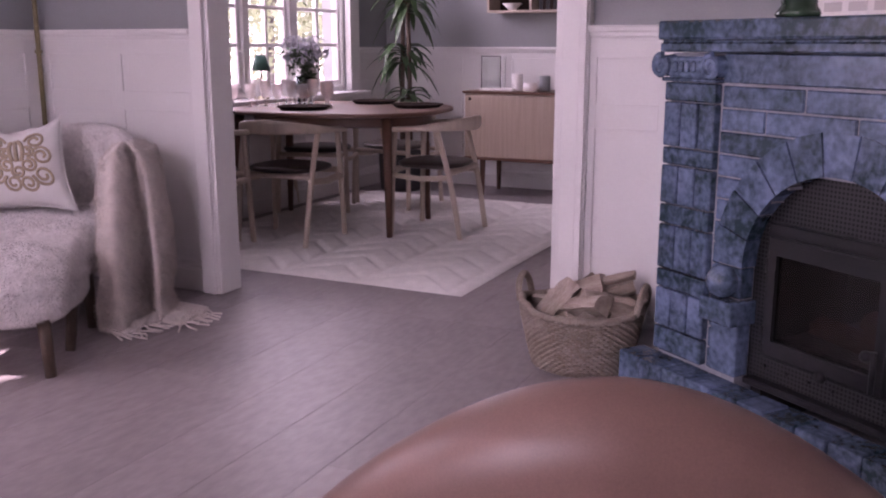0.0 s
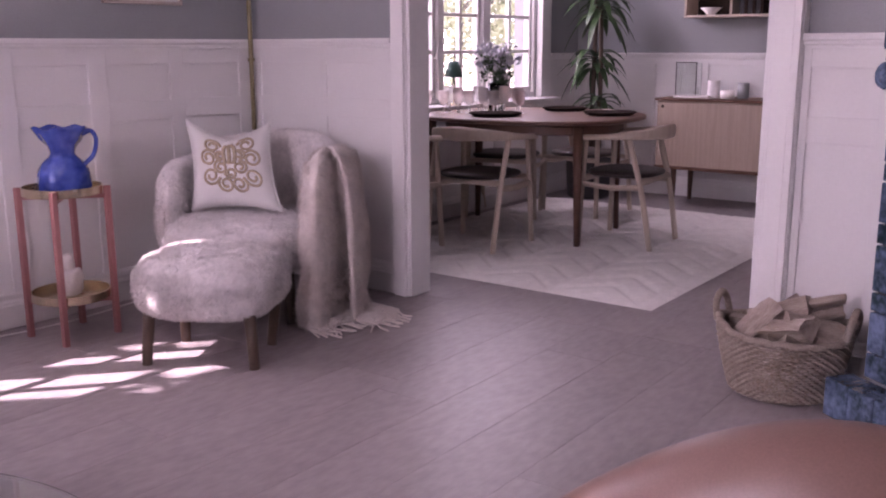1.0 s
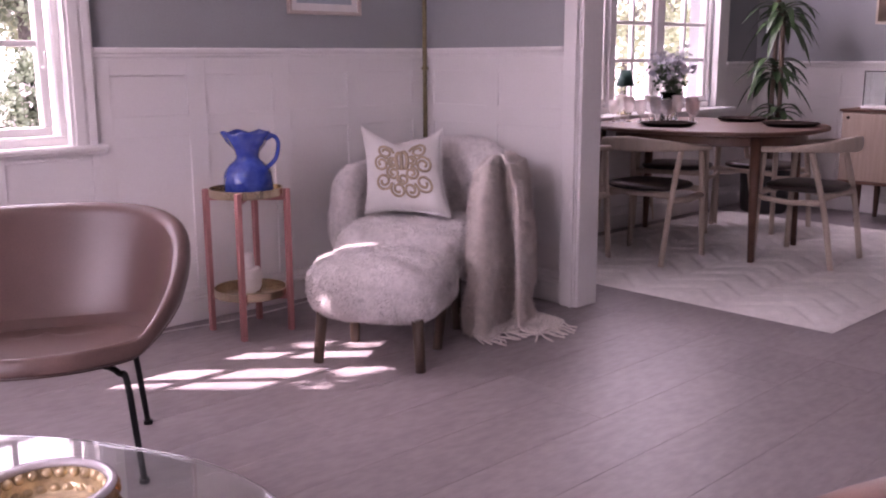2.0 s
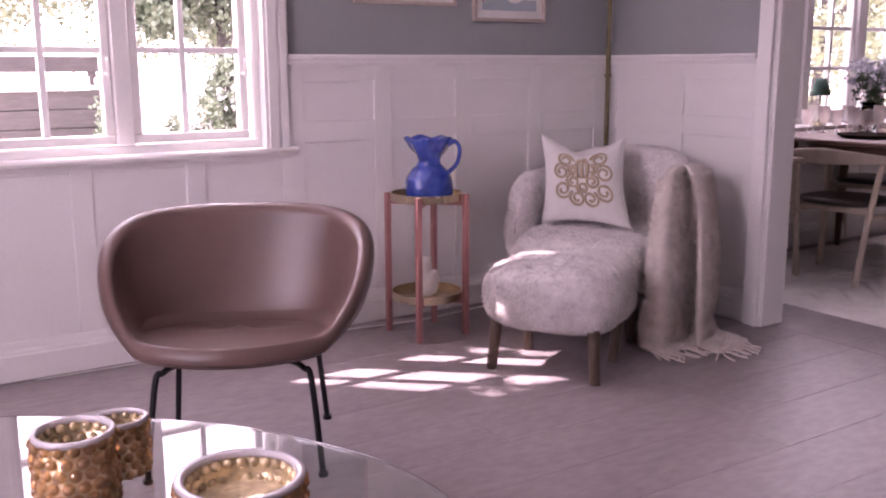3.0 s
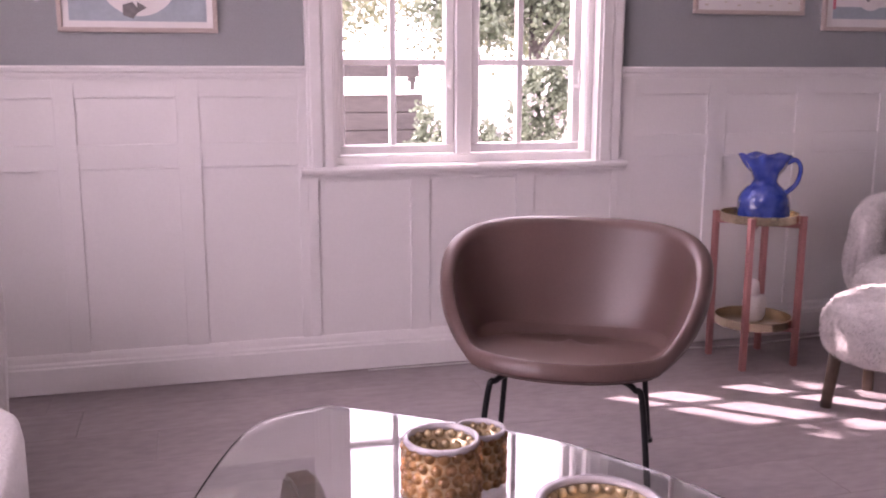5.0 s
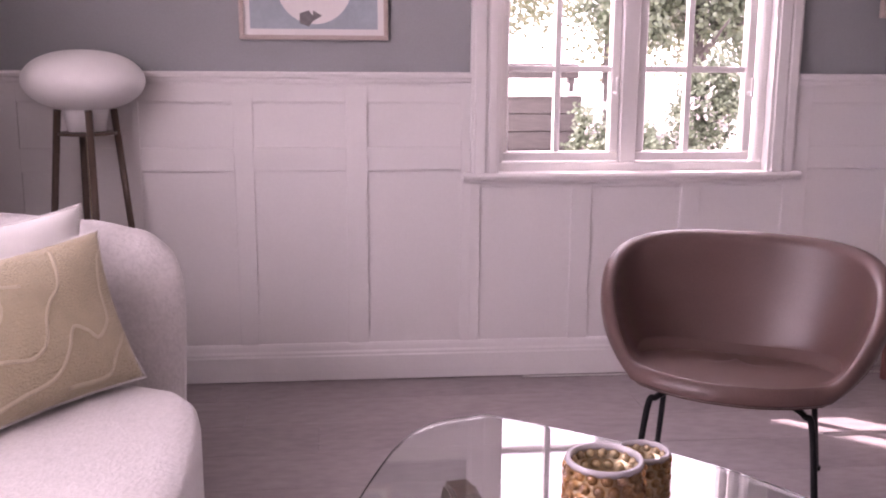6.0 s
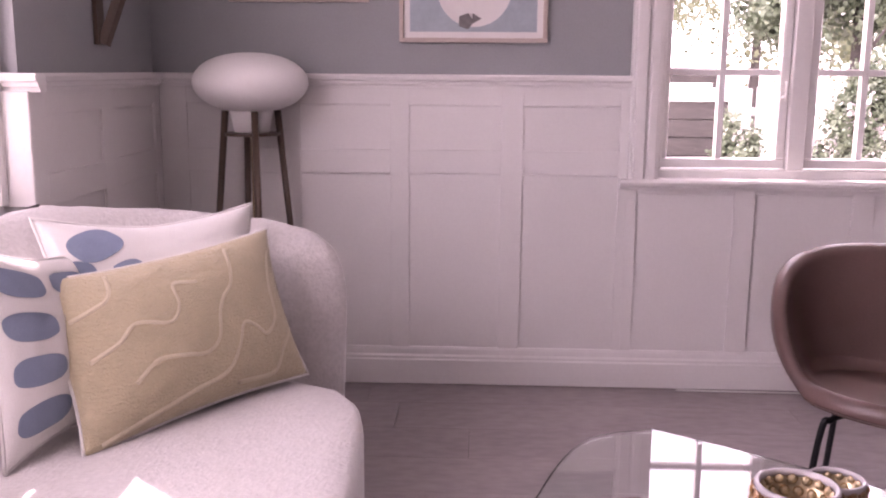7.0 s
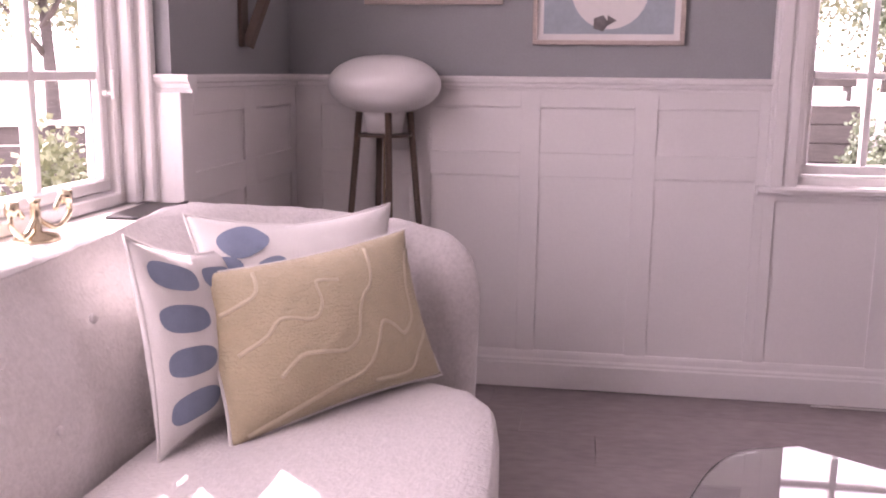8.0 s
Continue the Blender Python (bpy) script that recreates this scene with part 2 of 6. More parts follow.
# north wall with the opening into the dining room
MN = wall_frame((0, NORTH, 0), (1, 0, 0), (0, -1, 0))
O0, O1, OHEAD = -2.795, -1.175, 2.25
wall_n = wall("wall_north", MN, [(-4.4, O0, 0, TOP), (O1, EAST + 0.03, 0, TOP), (O0, O1, OHEAD, TOP)], 0.09,
              label="grey painted wall with a wide doorway")
wainscot(wall_n, MN, WEST, -2.87, [(-3.735, -3.36), (-3.285, -2.895)])
wainscot(wall_n, MN, -1.08, EAST, [(-1.055, -0.83), (-0.74, -0.40)])


def casing(parent, x0, x1, z0, z1, name="casing"):
    w = x1 - x0
    bm = bmesh.new()
    box(x0, x1, -0.03, 0.018, z0, z1, 0.003, bm)
    box(x0 + w * 0.12, x1 - w * 0.12, 0.018, 0.026, z0, z1, 0.003, bm)
    box(x0 + w * 0.70, x1 - w * 0.05, 0.026, 0.034, z0, z1, 0.003, bm)
    return part(name, bm, TRIM, parent)


casing(wall_n, -2.87, -2.78, 0, OHEAD)
casing(wall_n, -1.19, -1.08, 0, OHEAD)
casing(wall_n, -2.78, -1.19, OHEAD, OHEAD + 0.1)
part("jamb", box(-2.79, -2.765, -0.13, 0.012, 0, OHEAD, 0.003), TRIM, wall_n)
part("jamb", box(-1.205, -1.18, -0.13, 0.012, 0, OHEAD, 0.003), TRIM, wall_n)

# south wall: stub, then the wide window set back
MS = wall_frame((0, SOUTH, 0), (-1, 0, 0), (0, 1, 0))
SX = -2.80                     # end of the stub
S_SILL, S_HEAD, S_BACK = 0.825, 2.15, 0.12
wall_s = wall("wall_south", MS, [(-SX, -WEST + 0.25, 0, TOP), (-EAST - 0.25, -SX, 0, S_SILL - 0.06), (-EAST - 0.25, -SX, S_HEAD + 0.1, TOP), (-EAST - 0.25, 0.615, S_SILL - 0.06, S_HEAD + 0.1)], 0.19,
              label="grey painted wall beside a recessed window")
wainscot(wall_s, MS, -SX, -WEST, [(2.87, 3.265), (3.365, 3.745)])

wall_e = structure(part("wall_east", box(EAST, EAST + 0.2, -2.1, D_NORTH + 0.3, 0, TOP), WHITE), "plain white wall", "wall")

# dining room walls
MD = wall_frame((0, D_NORTH, 0), (1, 0, 0), (0, -1, 0))
wall_dn = wall("wall_dining_north", MD, [(D_WEST - 0.2, EAST, 0, TOP)], 0.15, label="grey painted dining room wall over white panels")
MDW = wall_frame((D_WEST, 0, 0), (0, 1, 0), (1, 0, 0))
DW0, DW1, DSILL, DHEAD = 4.25, 6.01, 0.76, 2.04
wall_dw = wall("wall_dining_west", MDW, [(NORTH + 0.12, DW0, 0, TOP), (DW1, D_NORTH, 0, TOP), (DW0, DW1, 0, DSILL), (DW0, DW1, DHEAD, TOP)], 0.2,
               label="grey dining room wall with a tall window over white panels")
wainscot(wall_dw, MDW, 6.14, D_NORTH, [(6.20, 6.58)], upper=(0.83, 1.0), lower=(0.147, 0.75), top=1.04, dado=False)
wainscot(wall_dw, MDW, 4.12, 6.14, [(4.2, 4.75), (4.83, 5.4), (5.48, 6.06)], upper=None, lower=(0.147, 0.68), top=0.73, dado=False)
wainscot(wall_dw, MDW, NORTH + 0.13, 4.12, [(3.3, 3.65), (3.73, 4.06)], upper=(0.83, 1.0), lower=(0.147, 0.75), top=1.04, dado=False)
for a, b in ((NORTH + 0.13, 4.12), (6.14, D_NORTH)):
    part("dado_rail", moved(profile_bar(a, b, DADO_PROFILE), Matrix.Translation((0, 0, -0.09))), TRIM, wall_dw)
wainscot(wall_dn, MD, D_WEST, -1.0, [(-3.80, -3.70), (-3.62, -3.28), (-3.2, -2.86), (-2.78, -2.44), (-2.36, -2.02)], upper=(0.83, 1.0), lower=(0.147, 0.75), top=1.04, dado=False)
part("dado_rail", moved(profile_bar(D_WEST, -1.0, DADO_PROFILE), Matrix.Translation((0, 0, -0.09))), TRIM, wall_dn)
# ---- windows ----
def window(name, m, x0, x1, z0, z1, sashes, bars_x, bars_z, depth, label, group=""):
    """A casement window: frame, sashes (x0, x1), glazing bars and panes. Local y runs into the room; depth: how far back it sits."""
    w = structure(new(name), label, "window")
    w.matrix_basis = m
    y0, y1 = -depth - 0.05, -depth
    bm = bmesh.new()
    box(x0, x1, y0 - 0.02, y1 + 0.02, z0, z0 + 0.035, 0.004, bm)
    box(x0, x1, y0 - 0.02, y1 + 0.02, z1 - 0.035, z1, 0.004, bm)
    box(x0, x0 + 0.028, y0 - 0.02, y1 + 0.02, z0 + 0.035, z1 - 0.035, 0.004, bm)
    box(x1 - 0.028, x1, y0 - 0.02, y1 + 0.02, z0 + 0.035, z1 - 0.035, 0.004, bm)
    edges = [v for s in sashes for v in s][1:-1]
    for a, b in zip(edges[0::2], edges[1::2]):
        box(a + 0.002, b - 0.002, y0 - 0.02, y1 + 0.02, z0 + 0.035, z1 - 0.035, 0.004, bm)
    part("window_frame", bm, TRIM, w)
    for (a, b), bars in zip(sashes, bars_x):
        s = 0.035
        bm = bmesh.new()
        box(a, b, y0, y1, z0 + 0.04, z0 + 0.04 + s, 0.005, bm)
        box(a, b, y0, y1, z1 - 0.04 - s, z1 - 0.04, 0.005, bm)
        box(a, a + s, y0, y1, z0 + 0.04 + s, z1 - 0.04 - s, 0.005, bm)
        box(b - s, b, y0, y1, z0 + 0.04 + s, z1 - 0.04 - s, 0.005, bm)
        sash = part("sash", bm, TRIM, w)
        for x in bars:
            part("glazing_bar", box(x - 0.012, x + 0.012, y0 + 0.008, y1 - 0.006, z0 + 0.04 + s, z1 - 0.04 - s, 0.003), TRIM, sash)
        for z in bars_z:
            part("glazing_bar", box(a + s, b - s, y0 + 0.010, y1 - 0.008, z - 0.012, z + 0.012, 0.003), TRIM, sash)
        xs = [a + s] + list(bars) + [b - s]
        zs = [z0 + 0.04 + s] + list(bars_z) + [z1 - 0.04 - s]
        for p, q in zip(xs, xs[1:]):
            for r, t in zip(zs, zs[1:]):
                g = part("pane", box(p, q, y0 + 0.022, y0 + 0.026, r, t), GLASS, sash)
                g.visible_shadow = False
        bm = lathe([(0.0, 0), (0.009, 0), (0.009, 0.012), (0.005, 0.014), (0.005, 0.03), (0.0, 0.03)], 10)
        moved(bm, pose(b - s / 2, y1, z0 + 0.30, -90))
        box(b - s / 2 - 0.006, b - s / 2 + 0.006, y1 + 0.024, y1 + 0.034, z0 + 0.285, z0 + 0.36, 0.003, bm)
        part("window_catch", bm, TRIM, sash)
    return w


win_w = window("window_1", MW, 0.19, 1.25, 0.80, 2.34, [(0.205, 0.672), (0.740, 1.205)], [(0.43,), (0.945,)], (1.19, 1.56, 1.93), 0.06,
               "white painted casement window with six panes a side")
# casing, sill and lining of the west window
bm = bmesh.new()
for a, b in ((0.088, 0.195), (1.245, 1.353)):
    box(a, b, -0.03, 0.016, 0.80, 2.37, 0.003, bm)
    box(a + 0.012, b - 0.05, 0.016, 0.026, 0.80, 2.37, 0.004, bm)
    box(a + 0.066, b - 0.008, 0.016, 0.022, 0.80, 2.37, 0.003, bm)
box(0.088, 1.353, -0.03, 0.02, 2.37, 2.46, 0.003, bm)
part("window_casing", bm, TRIM, wall_w)
sill_bm = profile_bar(0.06, 1.38, [(-0.05, 0.765), (0.012, 0.765), (0.016, 0.775), (0.03, 0.780), (0.034, 0.792), (0.028, 0.802), (-0.05, 0.804)])
part("window_sill", sill_bm, TRIM, wall_w)
bm = bmesh.new()
box(0.186, 0.192, -0.115, 0.0, 0.80, 2.35, 0, bm), box(1.248, 1.254, -0.115, 0.0, 0.80, 2.35, 0, bm)
part("lining", bm, TRIM, wall_w)

# south window, wide, in a recess
win_s = window("window_2", MS, 0.62, 2.76, S_SILL, S_HEAD + 0.02, [(0.64, 1.28), (1.34, 1.98), (2.04, 2.685)], [(0.96,), (1.66,), (2.36,)], (1.17, 1.53, 1.86), 0.16,
               "white painted casement window above the sofa, sunlit")
bm = bmesh.new()
for k, (a, b) in enumerate(((2.690, 2.722), (2.722, 2.756), (2.756, 2.795))):
    box(a, b, -0.22, -0.14 + 0.035 * k, S_SILL, S_HEAD + 0.12, 0.006, bm)
part("window_casing", bm, TRIM, wall_s)
part("window_casing", box(0.50, 0.618, -0.025, -0.002, S_SILL, S_HEAD + 0.12, 0.005), TRIM, wall_s)
part("window_casing", box(0.62, 2.625, -0.22, -0.10, S_HEAD + 0.021, S_HEAD + 0.12, 0.005), TRIM, wall_s)
part("window_sill", box(0.36, 2.829, -0.25, 0.045, S_SILL - 0.058, S_SILL - 0.002, 0.012, seg=3), TRIM, wall_s)
part("corner_post", box(-SX - 0.02, -SX + 0.003, -0.235, 0.003, 0.147, 1.128, 0.003), TRIM, wall_s)
part("dado_rail", moved(profile_bar(-0.16, 0.03, DADO_PROFILE), wall_frame((-SX, 0, 0), (0, 1, 0), (-1, 0, 0))), TRIM, wall_s)

# dining window
win_d = window("window_3", MDW, 4.25, 6.01, 0.765, 2.04, [(4.28, 4.79), (4.85, 5.31), (5.40, 5.99)], [(4.53,), (5.08,), (5.695,)], (1.10, 1.345, 1.62), 0.06,
               "white painted dining room window with small panes")
bm = bmesh.new()
box(6.01, 6.14, -0.03, 0.02, 0.74, 2.04, 0.004, bm), box(4.12, 4.25, -0.03, 0.02, 0.74, 2.04, 0.004, bm), box(4.12, 6.14, -0.03, 0.02, 2.041, 2.17, 0.004, bm)
part("window_casing", bm, TRIM, wall_dw)
part("window_sill", box(4.14, 6.12, -0.06, 0.13, 0.732, 0.762, 0.006, seg=2), TRIM, wall_dw)
# ---- floor boards, rugs ----
BOARD_W = 0.245
rng = random.Random(4)


def floor_boards():
    """Wide boards that run north and south; each board one piece."""
    meshes = {}
    x = -3.83
    k = 0
    while x < EAST:
        y = -1.9 - rng.random() * 1.5
        while y < 3.16:
            length = rng.choice((1.4, 1.8, 2.2))
            a, b = max(y, -1.9), min(y + length, 3.16)
            if b - a > 0.1:
                key = round(b - a, 3)
                if key not in meshes:
                    meshes[key] = part("board", box(0.0005, BOARD_W - 0.0005, 0.0006, b - a - 0.0006, -0.0115, 0.0, 0.0008), FLOOR, floor)
                    meshes[key].location = (x, a, 0)
                else:
                    share("board", meshes[key], floor, Matrix.Translation((x, a, 0)))
            y += length
        x += BOARD_W
        k += 1
    sub = structure(new("floor_dining"), "greyed oak dining room floor", "floor")
    one, x = None, D_WEST
    while x < EAST:
        if one is None:
            one = part("board", box(0.0002, BOARD_W - 0.0002, 3.162, D_NORTH, -0.0115, 0.0, 0.0007), FLOOR, sub)
            one.location = (x, 0, 0)
        else:
            share("board", one, sub, Matrix.Translation((x, 0, 0)))
        x += BOARD_W


floor_boards()


def dining_rug():
    x0, x1, y0, y1 = -3.76, -1.77, 3.52, 6.0
    nx, ny = 150, 165

    def f(u, v):
        x, y = x0 + (x1 - x0) * u, y0 + (y1 - y0) * v
        # raised zigzag bands
        band = 0.46
        row = math.floor(x / band)
        t = (x / band - row)
        c = (y + (abs(t - 0.5)) * 0.46) / 0.21
        ridge = 0.5 - 0.5 * math.cos(2 * math.pi * (c - math.floor(c)))
        rim = min(1, 30 * min(u, 1 - u, v, 1 - v))
        z = 0.004 + 0.006 * rim + 0.014 * min(1.0, ridge * 4.0) * min(1.0, 14 * min(t, 1 - t)) * rim + 0.0015 * noise.noise(Vector((x * 30, y * 30, 0)))
        return (x, y, z if rim > 0.01 else 0.001)
    ob = part("rug", sheet(f, nx, ny), RUG, smooth=True)
    return tagged(ob, "cream wool rug with a raised zigzag pattern", "rug")


dining_rug()
# ---- living room things ----
def spow(v, e):
    return math.copysign(abs(v) ** e, v)


def pad(w, d, h, e1=0.45, e2=0.35, nu=72, nv=36, rough=0.0, grain=40.0, seed=0.0):
    """A soft rounded block, with an uneven surface."""
    def f(u, v):
        a, b = 2 * math.pi * u, math.pi * (v - 0.5)
        p = Vector((w / 2 * spow(math.cos(b), e1) * spow(math.cos(a), e2), d / 2 * spow(math.cos(b), e1) * spow(math.sin(a), e2), h / 2 * spow(math.sin(b), e1)))
        if rough:
            q = p.normalized()
            p += q * rough * (noise.noise(p * grain + Vector((seed, 0, 0))) + 0.5 * noise.noise(p * grain * 0.3))
        return p
    bm = sheet(f, nu, nv, closed_u=True)
    bmesh.ops.remove_doubles(bm, verts=bm.verts, dist=0.0005)
    return bm


def fleece(source, mat, parent, n, length, seed=1, name="fleece", lay=0.3, width=0.0022, comb=0.0):
    """Short tufts all over a mesh."""
    r = random.Random(seed)
    me = source.data
    polys = [p for p in me.polygons]
    area = np.cumsum([p.area for p in polys])
    verts, faces = [], []
    for _ in range(n):
        p = polys[int(np.searchsorted(area, r.random() * area[-1]))]
        vs = [me.vertices[i].co for i in p.vertices]
        a, b = r.random(), r.random()
        c = vs[0].lerp(vs[1], a).lerp(vs[-1].lerp(vs[-2] if len(vs) > 3 else vs[-1], a), b)
        j = Vector((r.gauss(0, 1), r.gauss(0, 1), r.gauss(0, 1))) * lay
        w = comb * Vector((noise.noise(c * 13), noise.noise(c * 13 + Vector((7, 0, 0))), noise.noise(c * 13 + Vector((0, 9, 0))) - 0.3))
        d = (p.normal + j + w + Vector((0, 0, -0.25))).normalized()
        s = d.orthogonal().normalized()
        s = (s * math.cos(r.random() * 6.28) + d.cross(s) * math.sin(r.random() * 6.28)) * width
        tip = c + d * length * (0.6 + 0.8 * r.random())
        k = len(verts)
        verts += [c - s - d * 0.002, c + s - d * 0.002, tip]
        faces.append((k, k + 1, k + 2))
    out = bpy.data.meshes.new(name)
    out.from_pydata([tuple(v) for v in verts], [], faces)
    out.materials.append(mat)
    ob = new(name, out)
    ob.parent = parent
    ob.matrix_basis = source.matrix_basis.copy()
    return tagged(ob, kind="stuff")


def tapered_leg(top, foot, r0, r1, sides=12):
    return tube([top, Vector(top).lerp(Vector(foot), 0.5), foot], r0, sides, radii=[r0, (r0 + r1) / 2, r1])


# pot-shaped leather chairs
CREASE = 0.66


def shell_point(u, v, wide, deep, z_back, z_side, z_front, z_low, e=0.86, level=0.86):
    a = 2 * math.pi * u
    c, s = spow(math.cos(a), e), spow(math.sin(a), e)      # s = +1 in front
    k = (s + 1) / 2
    g = min(1.0, k / level)                             # the rim runs level along the front
    zr = z_back * (1 - g) ** 2 + 2 * (2 * z_side - 0.5 * (z_back + z_front)) * g * (1 - g) + z_front * g ** 2
    w = wide * (1.0 - 0.30 * k ** 2.4)
    rr = math.sin(v * math.pi / 2) ** 0.80
    flare = 1.0 + 0.02 * math.sin(math.pi * v)
    return Vector((w * c * rr * flare, deep * s * rr * flare, z_low + (zr - z_low) * (1 - math.cos(v * math.pi / 2)) ** 0.92))


def pot_chair(name, m, leather, label, wide, deep, zs, feet=0.28, thick=0.045, e=0.86, piped=True):
    t = thing(name, m, label, "chair")
    zb, zsd, zf, zl = zs
    half = thick / 2

    z_seat = zf + half * 0.4

    def inner(u, k):
        """Seat and inner back in one sweep, k from the middle to the rim."""
        a = 2 * math.pi * u
        c, s = spow(math.cos(a), e), spow(math.sin(a), e)
        f = (s + 1) / 2
        th = thick * (1 - 0.65 * f)                        # the padding thins towards the front
        crease = CREASE + 0.22 * f
        rim = shell_point(u, 1.0, wide - th, deep - th, zb, zsd, zf, zl, e)
        seat_z = z_seat + 0.012 * f - 0.022 * (1 - f) - 0.012 * (1 - k * k)
        up = max(0.0, (k - crease) / (1 - crease))
        z = seat_z + max(0.0, rim.z - seat_z) * (0.75 * up ** 1.25 + 0.25 * up ** 3)
        return Vector((rim.x * k, rim.y * k, z))

    def section(u, v):
        """Outer wall, rolled rim, inner wall and seat."""
        if v < 0.36:
            return shell_point(u, 0.03 + 0.97 * v / 0.36, wide, deep, zb, zsd, zf, zl, e)
        if v > 0.58:
            return inner(u, 0.03 + 0.97 * (1 - v) / 0.42)
        a = math.pi * (v - 0.36) / 0.22
        o = shell_point(u, 1.0, wide, deep, zb, zsd, zf, zl, e)
        q = inner(u, 1.0)
        return o.lerp(q, 0.5 - 0.5 * math.cos(a)) + Vector((0, 0, half * (0.75 - 0.25 * math.sin(2 * math.pi * u)) * math.sin(a)))
    bm = sheet(section, 84, 66, closed_u=True)
    for low in (True, False):
        ring = [v for v in bm.verts if v.is_boundary and ((v.co.z < zl + 0.012) == low)]
        bmesh.ops.contextual_create(bm, geom=ring)
    part("shell", bm, leather, t, smooth=True)
    if piped:
        # piping round the underside, a seam where the back meets the seat
        part("piping", tube([shell_point(i / 72, 0.74, wide + 0.001, deep + 0.001, zb, zsd, zf, zl, e) for i in range(73)], 0.0035, 6), leather, t, smooth=True)
        part("seat_seam", tube([inner(0.5 + 0.5 * i / 40, CREASE + 0.11 * (1 - abs(math.sin(math.pi * i / 40)) ** 0.86)) + Vector((0, 0, 0.0005)) for i in range(41)], 0.0028, 6), leather, t, smooth=True)
    # steel legs, each a bent rod
    for sx in (-1, 1):
        for sy in (-1, 1):
            keys = [(sx * 0.10, sy * 0.10, zl - 0.018), (sx * 0.16, sy * 0.14, zl - 0.020), (sx * 0.192, sy * 0.175, zl - 0.03), (sx * 0.212, sy * 0.19, zl - 0.06), (sx * feet, sy * feet * 0.96, 0.008)]
            part("leg", tube(curve_points(keys, 6), 0.0090, 10), BLACK_STEEL, t, smooth=True)
            bm = lathe([(0, 0), (0.014, 0), (0.014, 0.012), (0.0, 0.012)], 12)
            part("foot_cap", moved(bm, pose(sx * feet, sy * feet * 0.96, 0)), BLACK_STEEL, t)
    bm = box(-0.17, 0.17, -0.13, -0.10, zl - 0.03, zl - 0.012, 0.003)
    box(-0.17, 0.17, 0.10, 0.13, zl - 0.03, zl - 0.012, 0.003, bm)
    part("seat_bracket", bm, BLACK_STEEL, t)
    return t


pot_chair("leather_armchair", pose(-2.75, 0.715, 0, 0, 0, -117.4), BROWN_LEATHER, "dark brown leather bucket armchair on thin black steel legs",
          0.415, 0.338, (0.668, 0.592, 0.376, 0.336), thick=0.075, feet=0.238)
pot_chair("leather_armchair", pose(-0.432, 1.19, 0, 0, 0, 15), COGNAC, "cognac leather bucket armchair turned towards the fireplace",
          0.565, 0.42, (0.632, 0.25, 0.26, 0.18), thick=0.18, e=1.0, piped=False)


# sheepskin ottoman and lounge chair
M_OTT = pose(-2.862, 2.022, 0, 0, 0, 208.7)
ott = thing("ottoman", M_OTT, "grey sheepskin ottoman on smoked oak legs", "ottoman")
body = part("cushion", moved(pad(0.535, 0.47, 0.25, 0.6, 0.6, 90, 44, 0.007, 20), Matrix.Translation((0, 0, 0.29))), SHEEPSKIN, ott, smooth=True)
fleece(body, SHEEPSKIN, ott, 60000, 0.011, 3, lay=0.6, width=0.0013, comb=2.0)
for sx in (-1, 1):
    for sy in (-1, 1):
        part("leg", tapered_leg((sx * 0.19, sy * 0.15, 0.20), (sx * (0.205 if sy > 0 else 0.175), sy * (0.165 if sy > 0 else 0.12), 0.0), 0.023, 0.019), LEG_WOOD, ott, smooth=True)


def band(path, width, z_low, tops, nv=22, rough=0.0, grain=30.0, lean=0.0, ey=0.55, ez=0.5, stop=None):
    """A padded wall along a path of (x, y), rounded on top and at both ends; width may vary; stop: the wall it rests against."""
    pts = [Vector((*p, 0)) for p in path]
    n = len(pts) - 1
    bm = bmesh.new()
    rings = []
    for i, p in enumerate(pts):
        d = (pts[min(i + 1, n)] - pts[max(i - 1, 0)]).normalized()
        side = Vector((-d.y, d.x, 0))
        e = min(i, n - i) / 5
        k = math.sqrt(max(0.02, 1 - (1 - min(1, e)) ** 2))
        ring = []
        thick = width[i] if type(width) is list else width
        for j in range(nv):
            a = 2 * math.pi * j / nv
            h = (tops[i] - z_low) * (0.82 + 0.18 * k)
            y = thick / 2 * k * spow(math.cos(a), ey)
            z = z_low + h / 2 + h / 2 * spow(math.sin(a), ez)
            q = p + side * (y + lean * (z - z_low)) + Vector((0, 0, z))
            if rough:
                q += (side * math.cos(a) + Vector((0, 0, math.sin(a)))) * rough * noise.noise(q * grain)
            if stop is not None:
                d = (q.y - stop - 0.004) / 0.025
                q.y = stop + 0.025 * math.log(1 + math.exp(d)) if d < 8 else q.y
            ring.append(bm.verts.new(q))
        rings.append(ring)
    for a, b in zip(rings, rings[1:]):
        for j in range(nv):
            k = (j + 1) % nv
            bm.faces.new((a[j], a[k], b[k], b[j]))
    bm.faces.new(rings[0][::-1]), bm.faces.new(rings[-1])
    return bm


def resampled(keys, n):
    pts = curve_points([(*k, 0) if len(k) == 2 else k for k in keys], 12)
    lens = np.cumsum([0] + [(b - a).length for a, b in zip(pts, pts[1:])])
    want = np.linspace(0, lens[-1], n)
    return [Vector([float(np.interp(w, lens, [p[c] for p in pts])) for c in range(3)]) for w in want]


